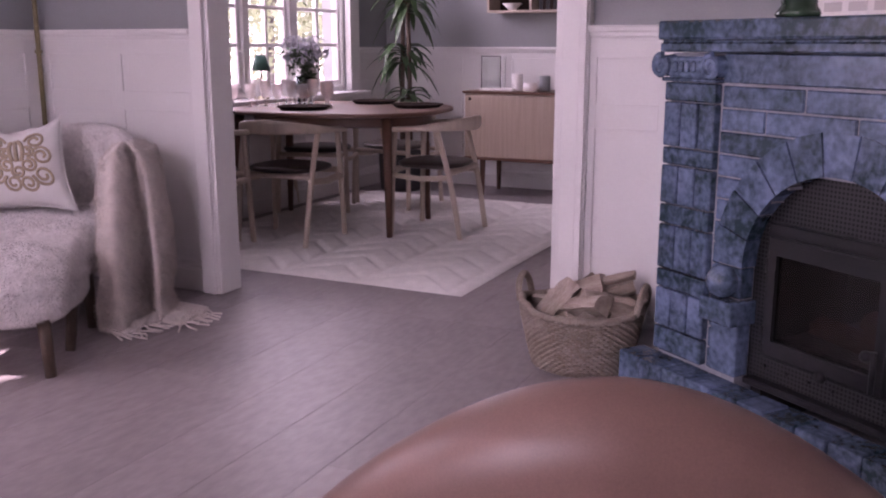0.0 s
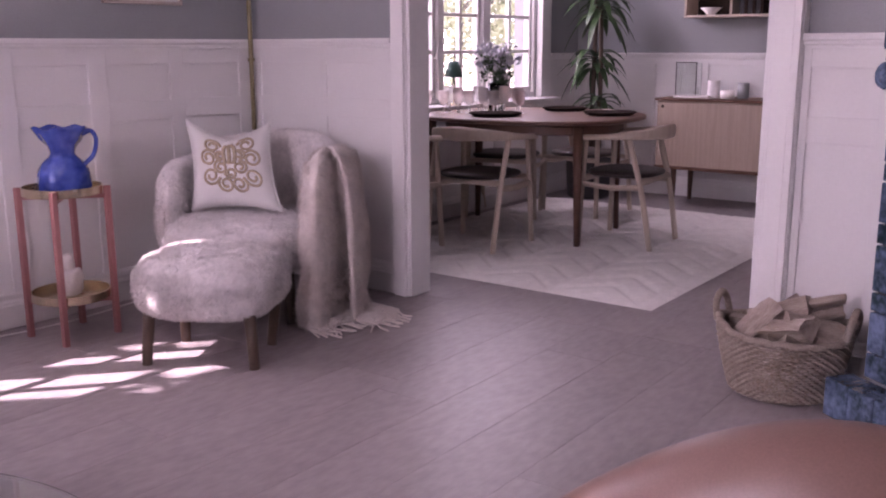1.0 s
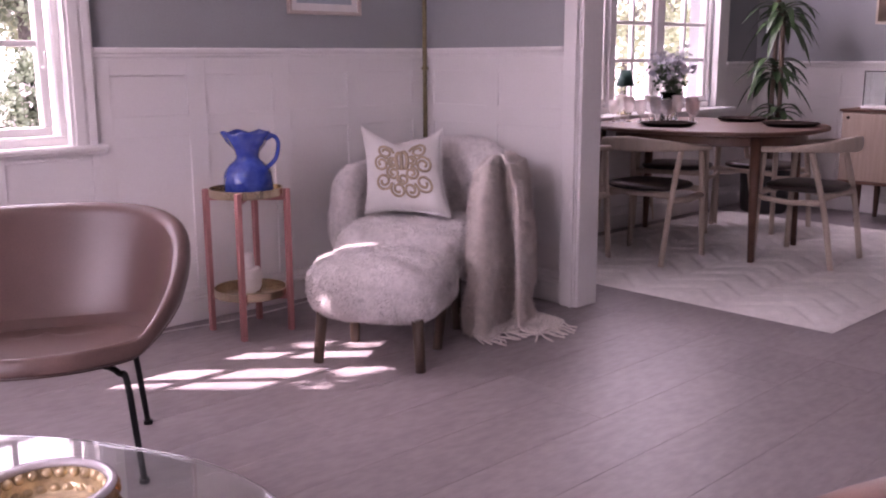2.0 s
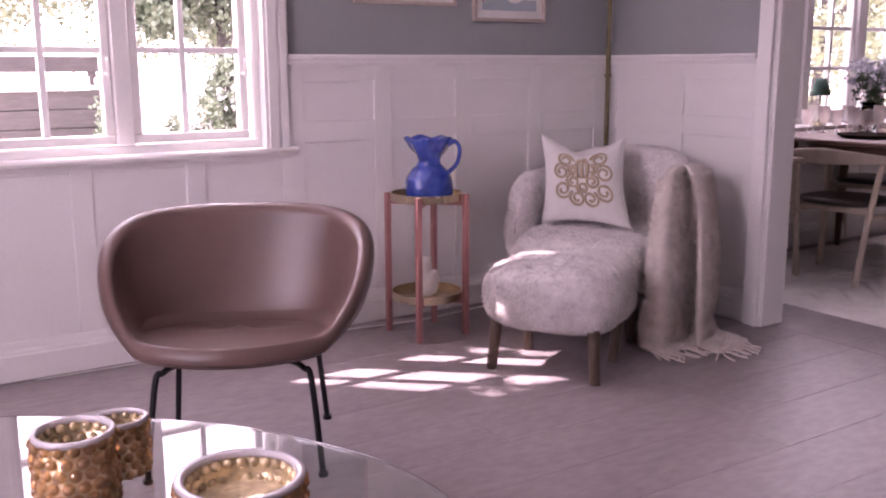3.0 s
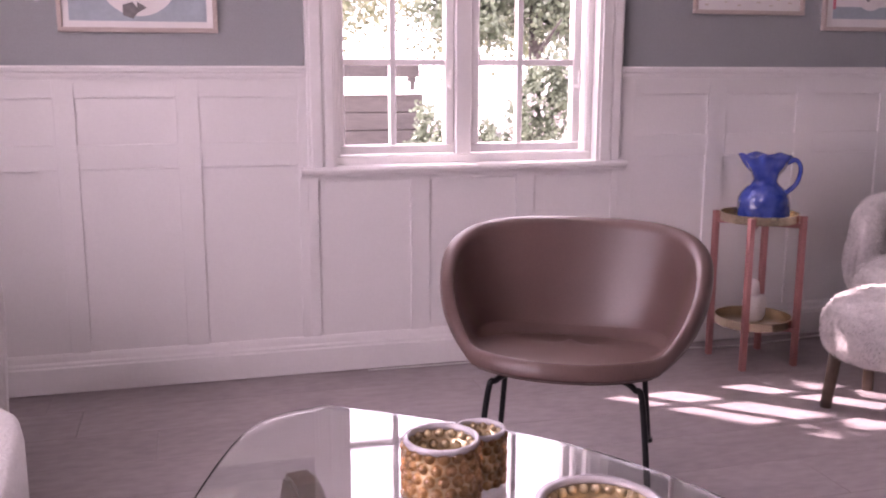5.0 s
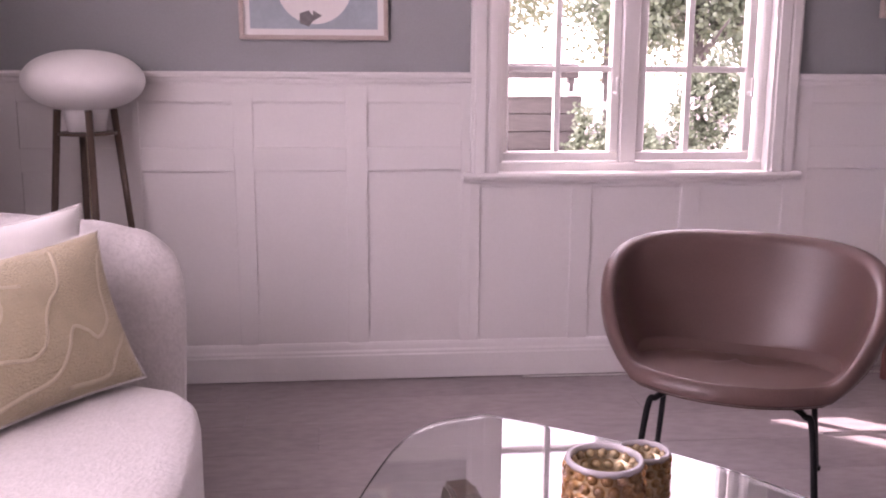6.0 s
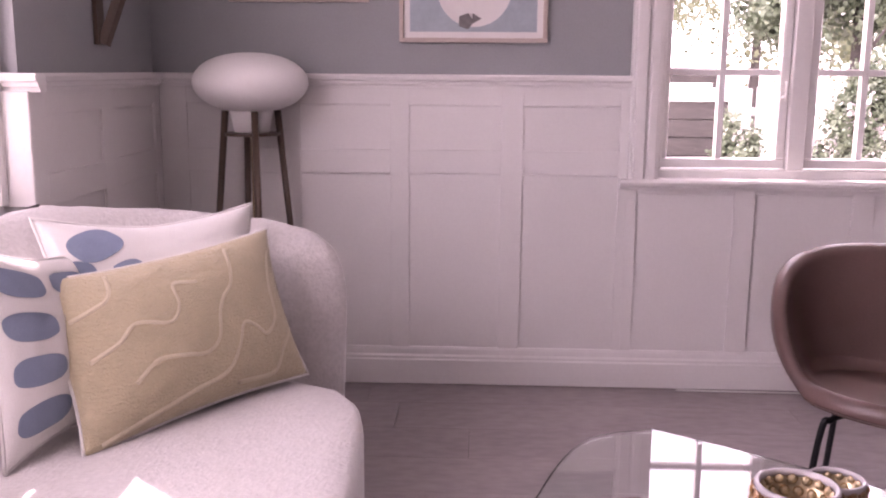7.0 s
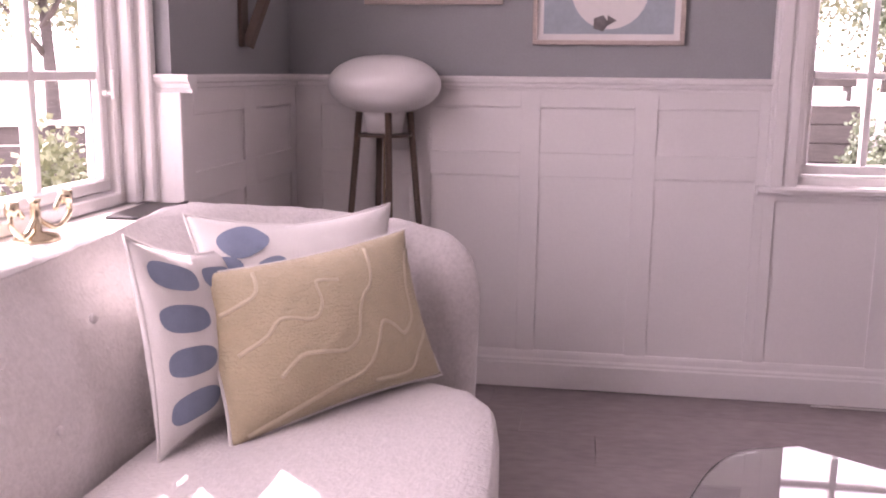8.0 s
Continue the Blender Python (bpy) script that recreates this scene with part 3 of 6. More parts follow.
M_CHAIR = pose(-3.255, 2.57, 0, 0, 0, 208.7)
arm = thing("lounge_chair", M_CHAIR, "low grey sheepskin lounge chair with rounded back, in the corner", "chair")
seat = part("seat", moved(pad(0.60, 0.66, 0.24, 0.5, 0.42, 90, 40, 0.010, 26, 5), pose(0, 0.06, 0.32)), SHEEPSKIN, arm, smooth=True)
fleece(seat, SHEEPSKIN, arm, 45000, 0.011, 4, lay=0.6, width=0.0013, comb=2.0)
keys = resampled([(0.345, 0.13, .62), (0.37, 0.0, .645), (0.345, -0.17, .66), (0.22, -0.28, .725), (0.0, -0.31, .765), (-0.23, -0.29, .765), (-0.345, -0.18, .72), (-0.385, 0.0, .66), (-0.37, 0.16, .62)], 60)
back = part("backrest", band([(k.x, k.y) for k in keys], 0.15, 0.26, [k.z for k in keys], 26, 0.008, 20, lean=-0.08, ey=0.75, ez=0.7), SHEEPSKIN, arm, smooth=True)
fleece(back, SHEEPSKIN, arm, 60000, 0.011, 6, lay=0.6, width=0.0013, comb=2.0)
for sx in (-1, 1):
    for sy, y in ((1, 0.24), (-1, -0.26)):
        part("leg", tapered_leg((sx * 0.235, y, 0.23), (sx * 0.25, y + sy * 0.02, 0.0), 0.025, 0.02), LEG_WOOD, arm, smooth=True)


# cushions
class Pillow:
    """A cushion between four corners: lower left, lower right, upper right, upper left; it bulges along the normal."""
    def __init__(self, bl, br, tr, tl, thick, pinch=0.045, dent=0.0):
        self.pinch, self.dent = pinch, dent
        self.c = [Vector(p) for p in (bl, br, tr, tl)]
        self.t = thick
        self.n = ((self.c[1] - self.c[0]).cross(self.c[3] - self.c[0])).normalized()

    def at(self, u, v, side=1.0, lift=0.0):
        bl, br, tr, tl = self.c
        # edges drawn in between the corners
        pu, pv = 4 * u * (1 - u), 4 * v * (1 - v)
        uu = u + self.pinch * pv * (0.5 - u) * 2
        vv = v + self.pinch * pu * (0.5 - v) * 2 - self.dent * v ** 3 * (1 - abs(2 * u - 1)) ** 0.9
        p = bl.lerp(br, uu).lerp(tl.lerp(tr, uu), vv)
        b = (1 - abs(2 * u - 1) ** 2.6) * (1 - abs(2 * v - 1) ** 2.6)
        w = 0.005 * noise.noise(Vector((u * 5, v * 5, self.t * 90))) + 0.003 * noise.noise(Vector((u * 14, v * 9, self.t * 50)))
        return p + self.n * side * (self.t / 2 * b ** 0.52 + lift + w * b)

    def build(self, name, mat, label, seam_mat=None, category="cushion", n=40):
        t = thing(name, Matrix.Identity(4), label, category)
        bm = sheet(lambda u, v: self.at(u, v), n, n)
        merge(bm, sheet(lambda u, v: self.at(u, v, -1), n, n))
        bmesh.ops.remove_doubles(bm, verts=bm.verts, dist=0.0008)
        cover = part("cover", bm, mat, t, smooth=True)
        rim = [(i / 24, 0) for i in range(24)] + [(1, i / 24) for i in range(24)] + [(1 - i / 24, 1) for i in range(24)] + [(0, 1 - i / 24) for i in range(25)]
        part("seam", tube([self.at(u, v, 0) for u, v in rim], 0.004, 6), seam_mat or mat, t, smooth=True)
        return t

    def line(self, keys, r, lift=0.0015):
        pts = curve_points([(u, v, 0) for u, v in keys], 7)
        return tube([self.at(p.x, p.y, 1, lift) for p in pts], r, 8)

    def patch(self, u0, v0, ru, rv, tilt=0.0, e=0.8):
        bm = bmesh.new()
        mid = bm.verts.new(self.at(u0, v0, 1, 0.0022))
        rings = []
        for k in (0.34, 0.67, 1.0):
            ring = []
            for i in range(32):
                a = 2 * math.pi * i / 32
                x, y = ru * k * spow(math.cos(a), e), rv * k * spow(math.sin(a), e)
                wob = 1 + 0.05 * noise.noise(Vector((math.cos(a) * 1.5, math.sin(a) * 1.5, u0 * 9 + v0 * 7)))
                x, y = (x * math.cos(tilt) - y * math.sin(tilt)) * wob, (x * math.sin(tilt) + y * math.cos(tilt)) * wob
                ring.append(bm.verts.new(self.at(min(0.985, max(0.015, u0 + x)), min(0.985, max(0.015, v0 + y)), 1, 0.0022)))
            rings.append(ring)
        for i in range(32):
            j = (i + 1) % 32
            bm.faces.new((mid, rings[0][i], rings[0][j]))
            for a, b in zip(rings, rings[1:]):
                bm.faces.new((a[i], a[j], b[j], b[i]))
        return bm


LINEN = material("white_linen", (0.72, 0.70, 0.68), 0.9, vary=0.06, scale=12, bump=0.6, bump_scale=400, sheen=0.2)
GOLD_THREAD = material("gold_brown_thread", (0.45, 0.365, 0.26), 0.6, vary=0.25, scale=60, bump=0.7, bump_scale=500)
OCHRE = material("sand_wool", (0.46, 0.395, 0.265), 0.95, vary=0.08, scale=30, bump=0.4, bump_scale=300, sheen=0.3)
CREAM_THREAD = material("cream_thread", (0.57, 0.51, 0.38), 0.9, vary=0.08, scale=40, bump=0.5, bump_scale=400)
on, ol = OCHRE.node_tree.nodes, OCHRE.node_tree.links      # ribbed pile
rib = on.new("ShaderNodeTexWave")
rib.bands_direction = 'Z'
rib.inputs["Scale"].default_value, rib.inputs["Distortion"].default_value, rib.inputs["Detail"].default_value, rib.inputs["Detail Scale"].default_value = 30.0, 9.0, 3.0, 3.0
ol.new(on["Texture Coordinate"].outputs["Object"], rib.inputs["Vector"])
ol.new(rib.outputs["Fac"], on["Bump"].inputs["Height"])
BLUE_PRINT = material("grey_blue_print", (0.20, 0.245, 0.34), 0.9, vary=0.12, scale=30, bump=0.5, bump_scale=400)

# embroidered cushion on the lounge chair, in that chair's own directions
def chair_local(x, y, z):
    return M_CHAIR @ Vector((x, y, z))


emb = Pillow(chair_local(0.215, 0.13, 0.452), chair_local(-0.185, 0.13, 0.452), chair_local(-0.09, -0.05, 0.82), chair_local(0.30, -0.05, 0.825), 0.15, 0.06, 0.19)
emb_t = emb.build("cushion", LINEN, "white linen cushion embroidered with gold scrolls, on the lounge chair")
# close-set scrolls
for k, (u, v, r0, turn) in enumerate([(0.33, 0.72, 0.085, 1), (0.75, 0.74, 0.085, -1), (0.27, 0.54, 0.085, 1), (0.81, 0.54, 0.085, -1), (0.29, 0.31, 0.085, -1), (0.47, 0.21, 0.075, 1), (0.63, 0.21, 0.075, -1), (0.80, 0.31, 0.085, 1), (0.42, 0.42, 0.07, 1), (0.66, 0.42, 0.07, -1), (0.54, 0.34, 0.06, 1), (0.43, 0.58, 0.06, -1), (0.66, 0.60, 0.06, 1)]):
    a0 = math.atan2(0.5 - v, 0.54 - u) + 0.9 * turn
    r0 *= 1.3
    curl = [(u + r0 * (1 - i / 17) * math.cos(a0 + turn * i * 0.8), v + r0 * (1 - i / 17) * math.sin(a0 + turn * i * 0.8)) for i in range(13)]
    part("embroidery", emb.line(curl, 0.0058), GOLD_THREAD, emb_t, "gold embroidered scroll", smooth=True)
for x in (-0.05, 0.0, 0.05):
    part("embroidery", emb.line([(0.54 + x, 0.46), (0.54 + x * 1.5, 0.58), (0.54 + x * 1.3, 0.70), (0.54 + x * 0.6, 0.76)], 0.009), GOLD_THREAD, emb_t, smooth=True)

# sofa with a rounded back
sofa = thing("sofa", Matrix.Identity(4), "pale grey boucle sofa with rounded buttoned back under the window", "sofa")
keys = resampled([(-2.785, -0.83, .70), (-2.815, -0.98, .765), (-2.79, -1.18, .80), (-2.70, -1.37, .825), (-2.53, -1.535, .845), (-2.2, -1.62, .82), (-1.8, -1.64, .805), (-1.4, -1.63, .81), (-1.12, -1.51, .84), (-0.97, -1.32, .82), (-0.92, -1.1, .78), (-0.96, -0.9, .72)], 110)
widths = [0.22 + 0.22 * min(1.0, max(0.0, (-1.36 - k.y) / 0.2)) for k in keys]
sofa_back = part("backrest", band([(k.x, k.y) for k in keys], widths, 0.10, [k.z for k in keys], 44, 0.004, 30, lean=-0.12, ey=0.82, ez=0.98, stop=-1.592), SOFA, sofa, smooth=True)


def seat_outline(n=90, grow=0.0):
    pts = resampled([(-2.60, -0.80), (-2.66, -0.95), (-2.66, -1.2), (-2.5, -1.42), (-2.1, -1.45), (-1.5, -1.45), (-1.15, -1.36), (-1.04, -1.1), (-1.06, -0.85), (-1.2, -0.72), (-1.6, -0.685), (-2.1, -0.69), (-2.45, -0.725), (-2.60, -0.80)], n)[:-1]
    c = Vector((-1.85, -1.08, 0))
    return [c + (p - c) * (1 + grow) for p in pts]


def seat_block(z0, z1, r, rough=0.003):
    bm = bmesh.new()
    prof = [(-0.05, z0), (-0.01, z0 + r * 0.3), (0.0, z0 + r), (0.0, z1 - r), (-0.012, z1 - r * 0.35), (-0.04, z1 - 0.004), (-0.2, z1 + 0.006), (-0.6, z1 + 0.008)]
    rings = [[bm.verts.new((p.x, p.y, z + rough * noise.noise(p * 9 + Vector((0, 0, z * 9))))) for p in seat_outline(grow=g)] for g, z in prof]
    n = len(rings[0])
    for a, b in zip(rings, rings[1:]):
        for i in range(n):
            j = (i + 1) % n
            bm.faces.new((a[i], a[j], b[j], b[i]))
    bm.faces.new(rings[0][::-1]), bm.faces.new(rings[-1])
    return bm


part("seat", seat_block(0.13, 0.405, 0.05), SOFA, sofa, smooth=True)
for x, y in ((-2.5, -0.85), (-1.2, -0.85), (-2.5, -1.4), (-1.2, -1.4)):
    part("leg", tapered_leg((x, y, 0.14), (x, y, 0.0), 0.024, 0.018), LEG_WOOD, sofa, smooth=True)
for x, z in ((-2.02, 0.70), (-1.72, 0.70), (-2.13, 0.53), (-1.85, 0.53), (-1.57, 0.53), (-1.42, 0.70)):
    bm = lathe([(0, 0.008), (0.008, 0.007), (0.011, 0.002), (0.008, -0.004), (0, -0.006)], 12)
    part("button", moved(bm, pose(x, -1.53 + 0.106 - 0.12 * (z - 0.10), z, -80)), SOFA, sofa, smooth=True)
part("button", moved(lathe([(0, 0.008), (0.008, 0.007), (0.011, 0.002), (0.008, -0.004), (0, -0.006)], 12), pose(-2.672, -1.02, 0.655, -90, 0, -95)), SOFA, sofa, smooth=True)

# three cushions in the sofa's corner
white_c = Pillow((-2.32, -1.40, .43), (-2.70, -0.99, .43), (-2.755, -1.05, .845), (-2.40, -1.47, .855), 0.15, 0.06, 0.04)
wt = white_c.build("cushion", LINEN, "white linen cushion with grey-blue leaf print in the sofa's corner")
for u, v, ru, rv, tl in ((0.20, 0.86, 0.13, 0.085, 0.6), (0.09, 0.70, 0.08, 0.06, 0.1), (0.31, 0.70, 0.08, 0.06, 0.5), (0.22, 0.5, 0.1, 0.06, 0.3)):
    part("leaf_print", white_c.patch(u, v, ru, rv, tl), BLUE_PRINT, wt, smooth=True)
spot_c = Pillow((-2.01, -1.365, .412), (-2.38, -1.275, .412), (-2.44, -1.39, .765), (-2.075, -1.45, .86), 0.11, 0.06)
st = spot_c.build("cushion", LINEN, "white linen cushion with rows of grey-blue oval spots")
for i in range(4):
    for k in range(2):
        part("spot", spot_c.patch(0.25 + 0.47 * k, 0.16 + 0.225 * i, 0.20, 0.074, -0.04, 0.72), BLUE_PRINT, st, smooth=True)
sand_c = Pillow((-2.105, -1.25, .403), (-2.635, -0.887, .420), (-2.707, -1.0, .786), (-2.245, -1.425, .738), 0.16)
sd = sand_c.build("cushion", OCHRE, "sand coloured wool cushion with wavy cream lines", LINEN)
for s in ([(0.19, 0.25), (0.25, 0.31), (0.30, 0.335), (0.40, 0.31), (0.50, 0.29), (0.57, 0.36), (0.60, 0.50), (0.64, 0.60), (0.70, 0.69), (0.74, 0.92)],
          [(0.06, 0.03), (0.25, 0.06), (0.42, 0.10), (0.57, 0.14), (0.65, 0.27), (0.70, 0.40), (0.76, 0.36), (0.80, 0.30), (0.86, 0.36), (0.89, 0.44), (0.90, 0.62), (0.94, 0.80), (0.97, 0.85)],
          [(0.06, 0.45), (0.17, 0.50), (0.25, 0.58), (0.38, 0.53), (0.44, 0.62), (0.45, 0.76), (0.55, 0.74)], [(0.62, 0.06), (0.80, 0.06), (0.87, 0.18), (0.96, 0.31)],
          [(0.05, 0.70), (0.13, 0.73), (0.20, 0.78), (0.24, 0.92)]):
    part("stitched_line", sand_c.line(s, 0.0080, -0.0060), CREAM_THREAD, sd, smooth=True)

fleece([c for c in sd.children if c.name.startswith("cover")][0], OCHRE, sd, 22000, 0.0035, 21, lay=1.2, width=0.0008)

# throw over the lounge chair's arm
THROW = material("greige_mohair", (0.66, 0.585, 0.54), 0.95, vary=0.18, scale=25, bump=0.8, bump_scale=220, sheen=0.6)


def along(keys, u):
    f = u * (len(keys) - 1)
    i = min(int(f), len(keys) - 2)
    return keys[i].lerp(keys[i + 1], f - i)


# plan of the throw where it leaves the arm, and where it hangs: a front panel, a deep fold, an outer panel
THROW_TOP = resampled([(-0.30, 0.15, 0.655), (-0.345, 0.20, 0.675), (-0.375, 0.19, 0.69), (-0.39, 0.08, 0.66), (-0.415, 0.07, 0.66), (-0.435, 0.15, 0.69), (-0.455, 0.04, 0.68), (-0.455, -0.08, 0.69)], 40)
THROW_HANG = resampled([(-0.30, 0.30, 0), (-0.33, 0.36, 0), (-0.40, 0.37, 0), (-0.445, 0.12, 0), (-0.485, 0.06, 0), (-0.50, 0.22, 0), (-0.525, 0.14, 0), (-0.525, -0.02, 0)], 40)


def throw_point(u, v):
    """u round the arm's end, v from its top down to the floor."""
    top_, hang = along(THROW_TOP, u), along(THROW_HANG, u)
    if v < 0.14:
        k = v / 0.14
        q = Vector((-0.37, 0.04, 0.712)).lerp(top_, k) + Vector((0, 0, 0.02 * math.sin(math.pi * k)))
    else:
        k = (v - 0.14) / 0.86
        fall = min(1.0, k / 0.84)
        ease = 1 - (1 - min(1, fall * 1.6)) ** 2
        q = top_.lerp(hang, ease * (0.75 + 0.25 * fall))
        q.z = top_.z * (1 - fall ** 1.15) + 0.015
        lie = max(0.0, k - 0.84) / 0.16
        q += Vector((-0.35 - 0.25 * u, 0.32 + 0.1 * math.sin(u * 9), 0)) * lie * (0.10 + 0.14 * u)
        edge = 0.035 * noise.noise(Vector((v * 7, 3.0, 1.0 if u < 0.5 else 5.0))) * abs(2 * u - 1) ** 3
        q += Vector((1, 0.3, 0)) * edge * fall
        q += Vector((-0.6, 0.8, 0)) * (0.035 * noise.noise(Vector((u * 5, v * 3.5, 2))) + 0.007 * math.sin(u * 26 + v * 4)) * fall
        q.z = max(0.012 + 0.010 * math.sin(u * 17) ** 2, q.z)
    return M_CHAIR @ q


thr = thing("throw", Matrix.Identity(4), "greige mohair throw hanging over the lounge chair's arm to the floor", "throw")
cloth = part("cloth", sheet(throw_point, 90, 80), THROW, thr, smooth=True)
thicken(cloth, 0.010, 0.0)
fleece(cloth, THROW, thr, 60000, 0.020, 12, lay=0.7, width=0.0011, comb=1.5)
bm = bmesh.new()
rf = random.Random(8)
for i in range(34):
    p = throw_point((i + 0.5) / 34, 1.0)
    d = M_CHAIR.to_3x3() @ Vector((-0.9 + rf.gauss(0, 0.3), 0.4 + rf.gauss(0, 0.35), 0))
    q = p + d.normalized() * 0.035 + Vector((rf.gauss(0, .008), rf.gauss(0, .008), 0.004))
    r = q + (d.normalized() + Vector((rf.gauss(0, .4), rf.gauss(0, .4), 0))) * 0.035
    q.z, r.z = 0.012, 0.007
    merge(bm, tube([p, q, r], 0.004, 5))
part("fringe", bm, THROW, thr, "twisted fringe")

# plant table with vase
vt_m = pose(-3.512, 1.834, 0, 0, 0, 2)
vt = thing("side_table", vt_m, "dusty pink side table with two round brass trays", "side table")
for sx, sy in ((-1, -1), (1, -1), (1, 1), (-1, 1)):
    part("leg", box(sx * 0.118 - 0.0115, sx * 0.118 + 0.0115, sy * 0.118 - 0.0115, sy * 0.118 + 0.0115, 0, 0.605, 0.002), PINK, vt)
for z in (0.155, 0.575):
    part("cross_bar", moved(box(-0.165, 0.165, -0.009, 0.009, z - 0.018, z, 0.001), pose(0, 0, 0, 0, 0, 45)), PINK, vt)
    part("cross_bar", moved(box(-0.009, 0.009, -0.165, 0.165, z - 0.0185, z - 0.0005, 0.001), pose(0, 0, 0, 0, 0, 45)), PINK, vt)
    part("tray", moved(lathe([(0, 0), (0.148, 0), (0.151, 0.004), (0.151, 0.034), (0.146, 0.034), (0.145, 0.005), (0, 0.005)], 56), pose(0, 0, z + 0.0005)), BRASS, vt, smooth=False)

BLUE_GLAZE = material("cobalt_glaze", (0.010, 0.030, 0.24), 0.14, vary=0.5, scale=16, bump=0.7, bump_scale=34, second=(0.055, 0.10, 0.40), coat=0.5)


def jug():
    t = thing("jug", pose(-3.50, 1.842, 0.582, 0, 0, -48), "cobalt blue glazed ceramic jug with crumpled rim", "jug")
    prof = [(0.0, 0.0), (0.082, 0.0), (0.095, 0.012), (0.099, 0.045), (0.094, 0.092), (0.072, 0.124), (0.050, 0.145), (0.046, 0.160), (0.052, 0.185), (0.072, 0.215), (0.084, 0.245), (0.082, 0.256), (0.068, 0.242), (0.048, 0.205), (0.035, 0.165), (0.035, 0.15), (0.06, 0.08), (0.0, 0.03)]
    prof = [(p.x, p.y) for p in curve_points([(r, z, 0) for r, z in prof], 3)]
    bm = lathe(prof, 64)
    for v in bm.verts:
        a = math.atan2(v.co.y, v.co.x)
        k = max(0, v.co.z - 0.13) / 0.11
        w = 1 + 0.16 * k * math.cos(2 * a) * (-1) + 0.04 * k * max(0, math.cos(a + 1.57)) ** 6 + 0.05 * k * math.sin(7 * a) + 0.07 * noise.noise(v.co * 26) + 0.04 * noise.noise(v.co * 70)
        v.co.x *= w
        v.co.y *= w
        v.co.z += 0.005 * k * math.sin(5 * a + 1)
    part("body", bm, BLUE_GLAZE, t, smooth=True)
    part("handle", tube(curve_points([(0.0, 0.078, 0.228), (0.0, 0.110, 0.240), (0.0, 0.130, 0.210), (0.0, 0.118, 0.150), (0.0, 0.078, 0.108)], 8), 0.009, 10, flat=(1.4, 0.8)), BLUE_GLAZE, t, smooth=True)
    return t


jug()
WHITE_STONE = material("white_ceramic", (0.72, 0.68, 0.66), 0.5, vary=0.08, scale=30, bump=0.5, bump_scale=120)
bm = moved(pad(0.075, 0.07, 0.09, 0.7, 0.8, 30, 20, 0.010, 40), pose(0, 0, 0.045))
merge(bm, moved(pad(0.055, 0.05, 0.06, 0.8, 0.8, 24, 16, 0.008, 50, 3), pose(-0.015, 0.0, 0.105)))
moved(bm, Matrix.Scale(1.22, 4))
o = tagged(part("ornament", bm, WHITE_STONE, smooth=True), "rough white ceramic ornament on the lower brass tray", "ornament")
o.matrix_basis = pose(-3.53, 1.85, 0.162, 0, 0, 30)

# corner pipe and floor cable
PIPE = material("aged_brass_pipe", (0.24, 0.20, 0.11), 0.45, metal=0.6, vary=0.2, scale=20)
pipe = thing("heating_pipe", pose(-3.755, 3.06, 0), "aged brass pipe rising in the room's corner", "pipe")
part("tube", tube([(0, 0, 0.0), (0, 0, 1.3), (0, 0, TOP)], 0.0115, 14), PIPE, pipe, smooth=True)
for z in (1.075, 0.4, 2.0):
    part("bracket", moved(lathe([(0.012, -0.008), (0.017, -0.008), (0.017, 0.008), (0.012, 0.008)], 14), pose(0, 0, z)), PIPE, pipe)
CABLE = material("white_cable", (0.7, 0.68, 0.66), 0.5, vary=0.04)
o = tagged(part("cable", tube(curve_points([(-3.76, 0.3, 0.006), (-3.745, 0.9, 0.006), (-3.70, 1.25, 0.006), (-3.72, 1.55, 0.006), (-3.68, 1.9, 0.006), (-3.74, 2.4, 0.006)], 10), 0.0035, 6), CABLE, smooth=True), "thin white cable lying along the baseboard", "cable")

# glass coffee table
TABLE_Z = 0.405
outline = resampled([(-2.31, -0.07), (-2.20, 0.09), (-2.04, 0.30), (-1.86, 0.45), (-1.60, 0.57), (-1.35, 0.57), (-1.12, 0.44), (-1.02, 0.1), (-1.06, -0.22), (-1.28, -0.42), (-1.65, -0.42), (-2.06, -0.31), (-2.25, -0.21), (-2.31, -0.07)], 120)[:-1]
ct = thing("coffee_table", Matrix.Identity(4), "free-form glass coffee table on a dark curved wooden base", "coffee table")
bm = bmesh.new()
c0 = Vector((-1.65, 0.05, 0))
rings = [[bm.verts.new(c0 + (p - c0) * g + Vector((0, 0, z))) for p in outline] for g, z in ((0.994, TABLE_Z), (1.0, TABLE_Z + 0.003), (1.0, TABLE_Z + 0.012), (0.994, TABLE_Z + 0.015))]
for a, b in zip(rings, rings[1:]):
    for i in range(len(a)):
        j = (i + 1) % len(a)
        bm.faces.new((a[i], a[j], b[j], b[i]))
bm.faces.new(rings[0][::-1]), bm.faces.new(rings[-1])
TABLE_GLASS = glass_material("table_glass", (0.93, 0.97, 0.96), 0.0, 1.48)
top = part("glass_top", bm, TABLE_GLASS, ct)
top.visible_shadow = False


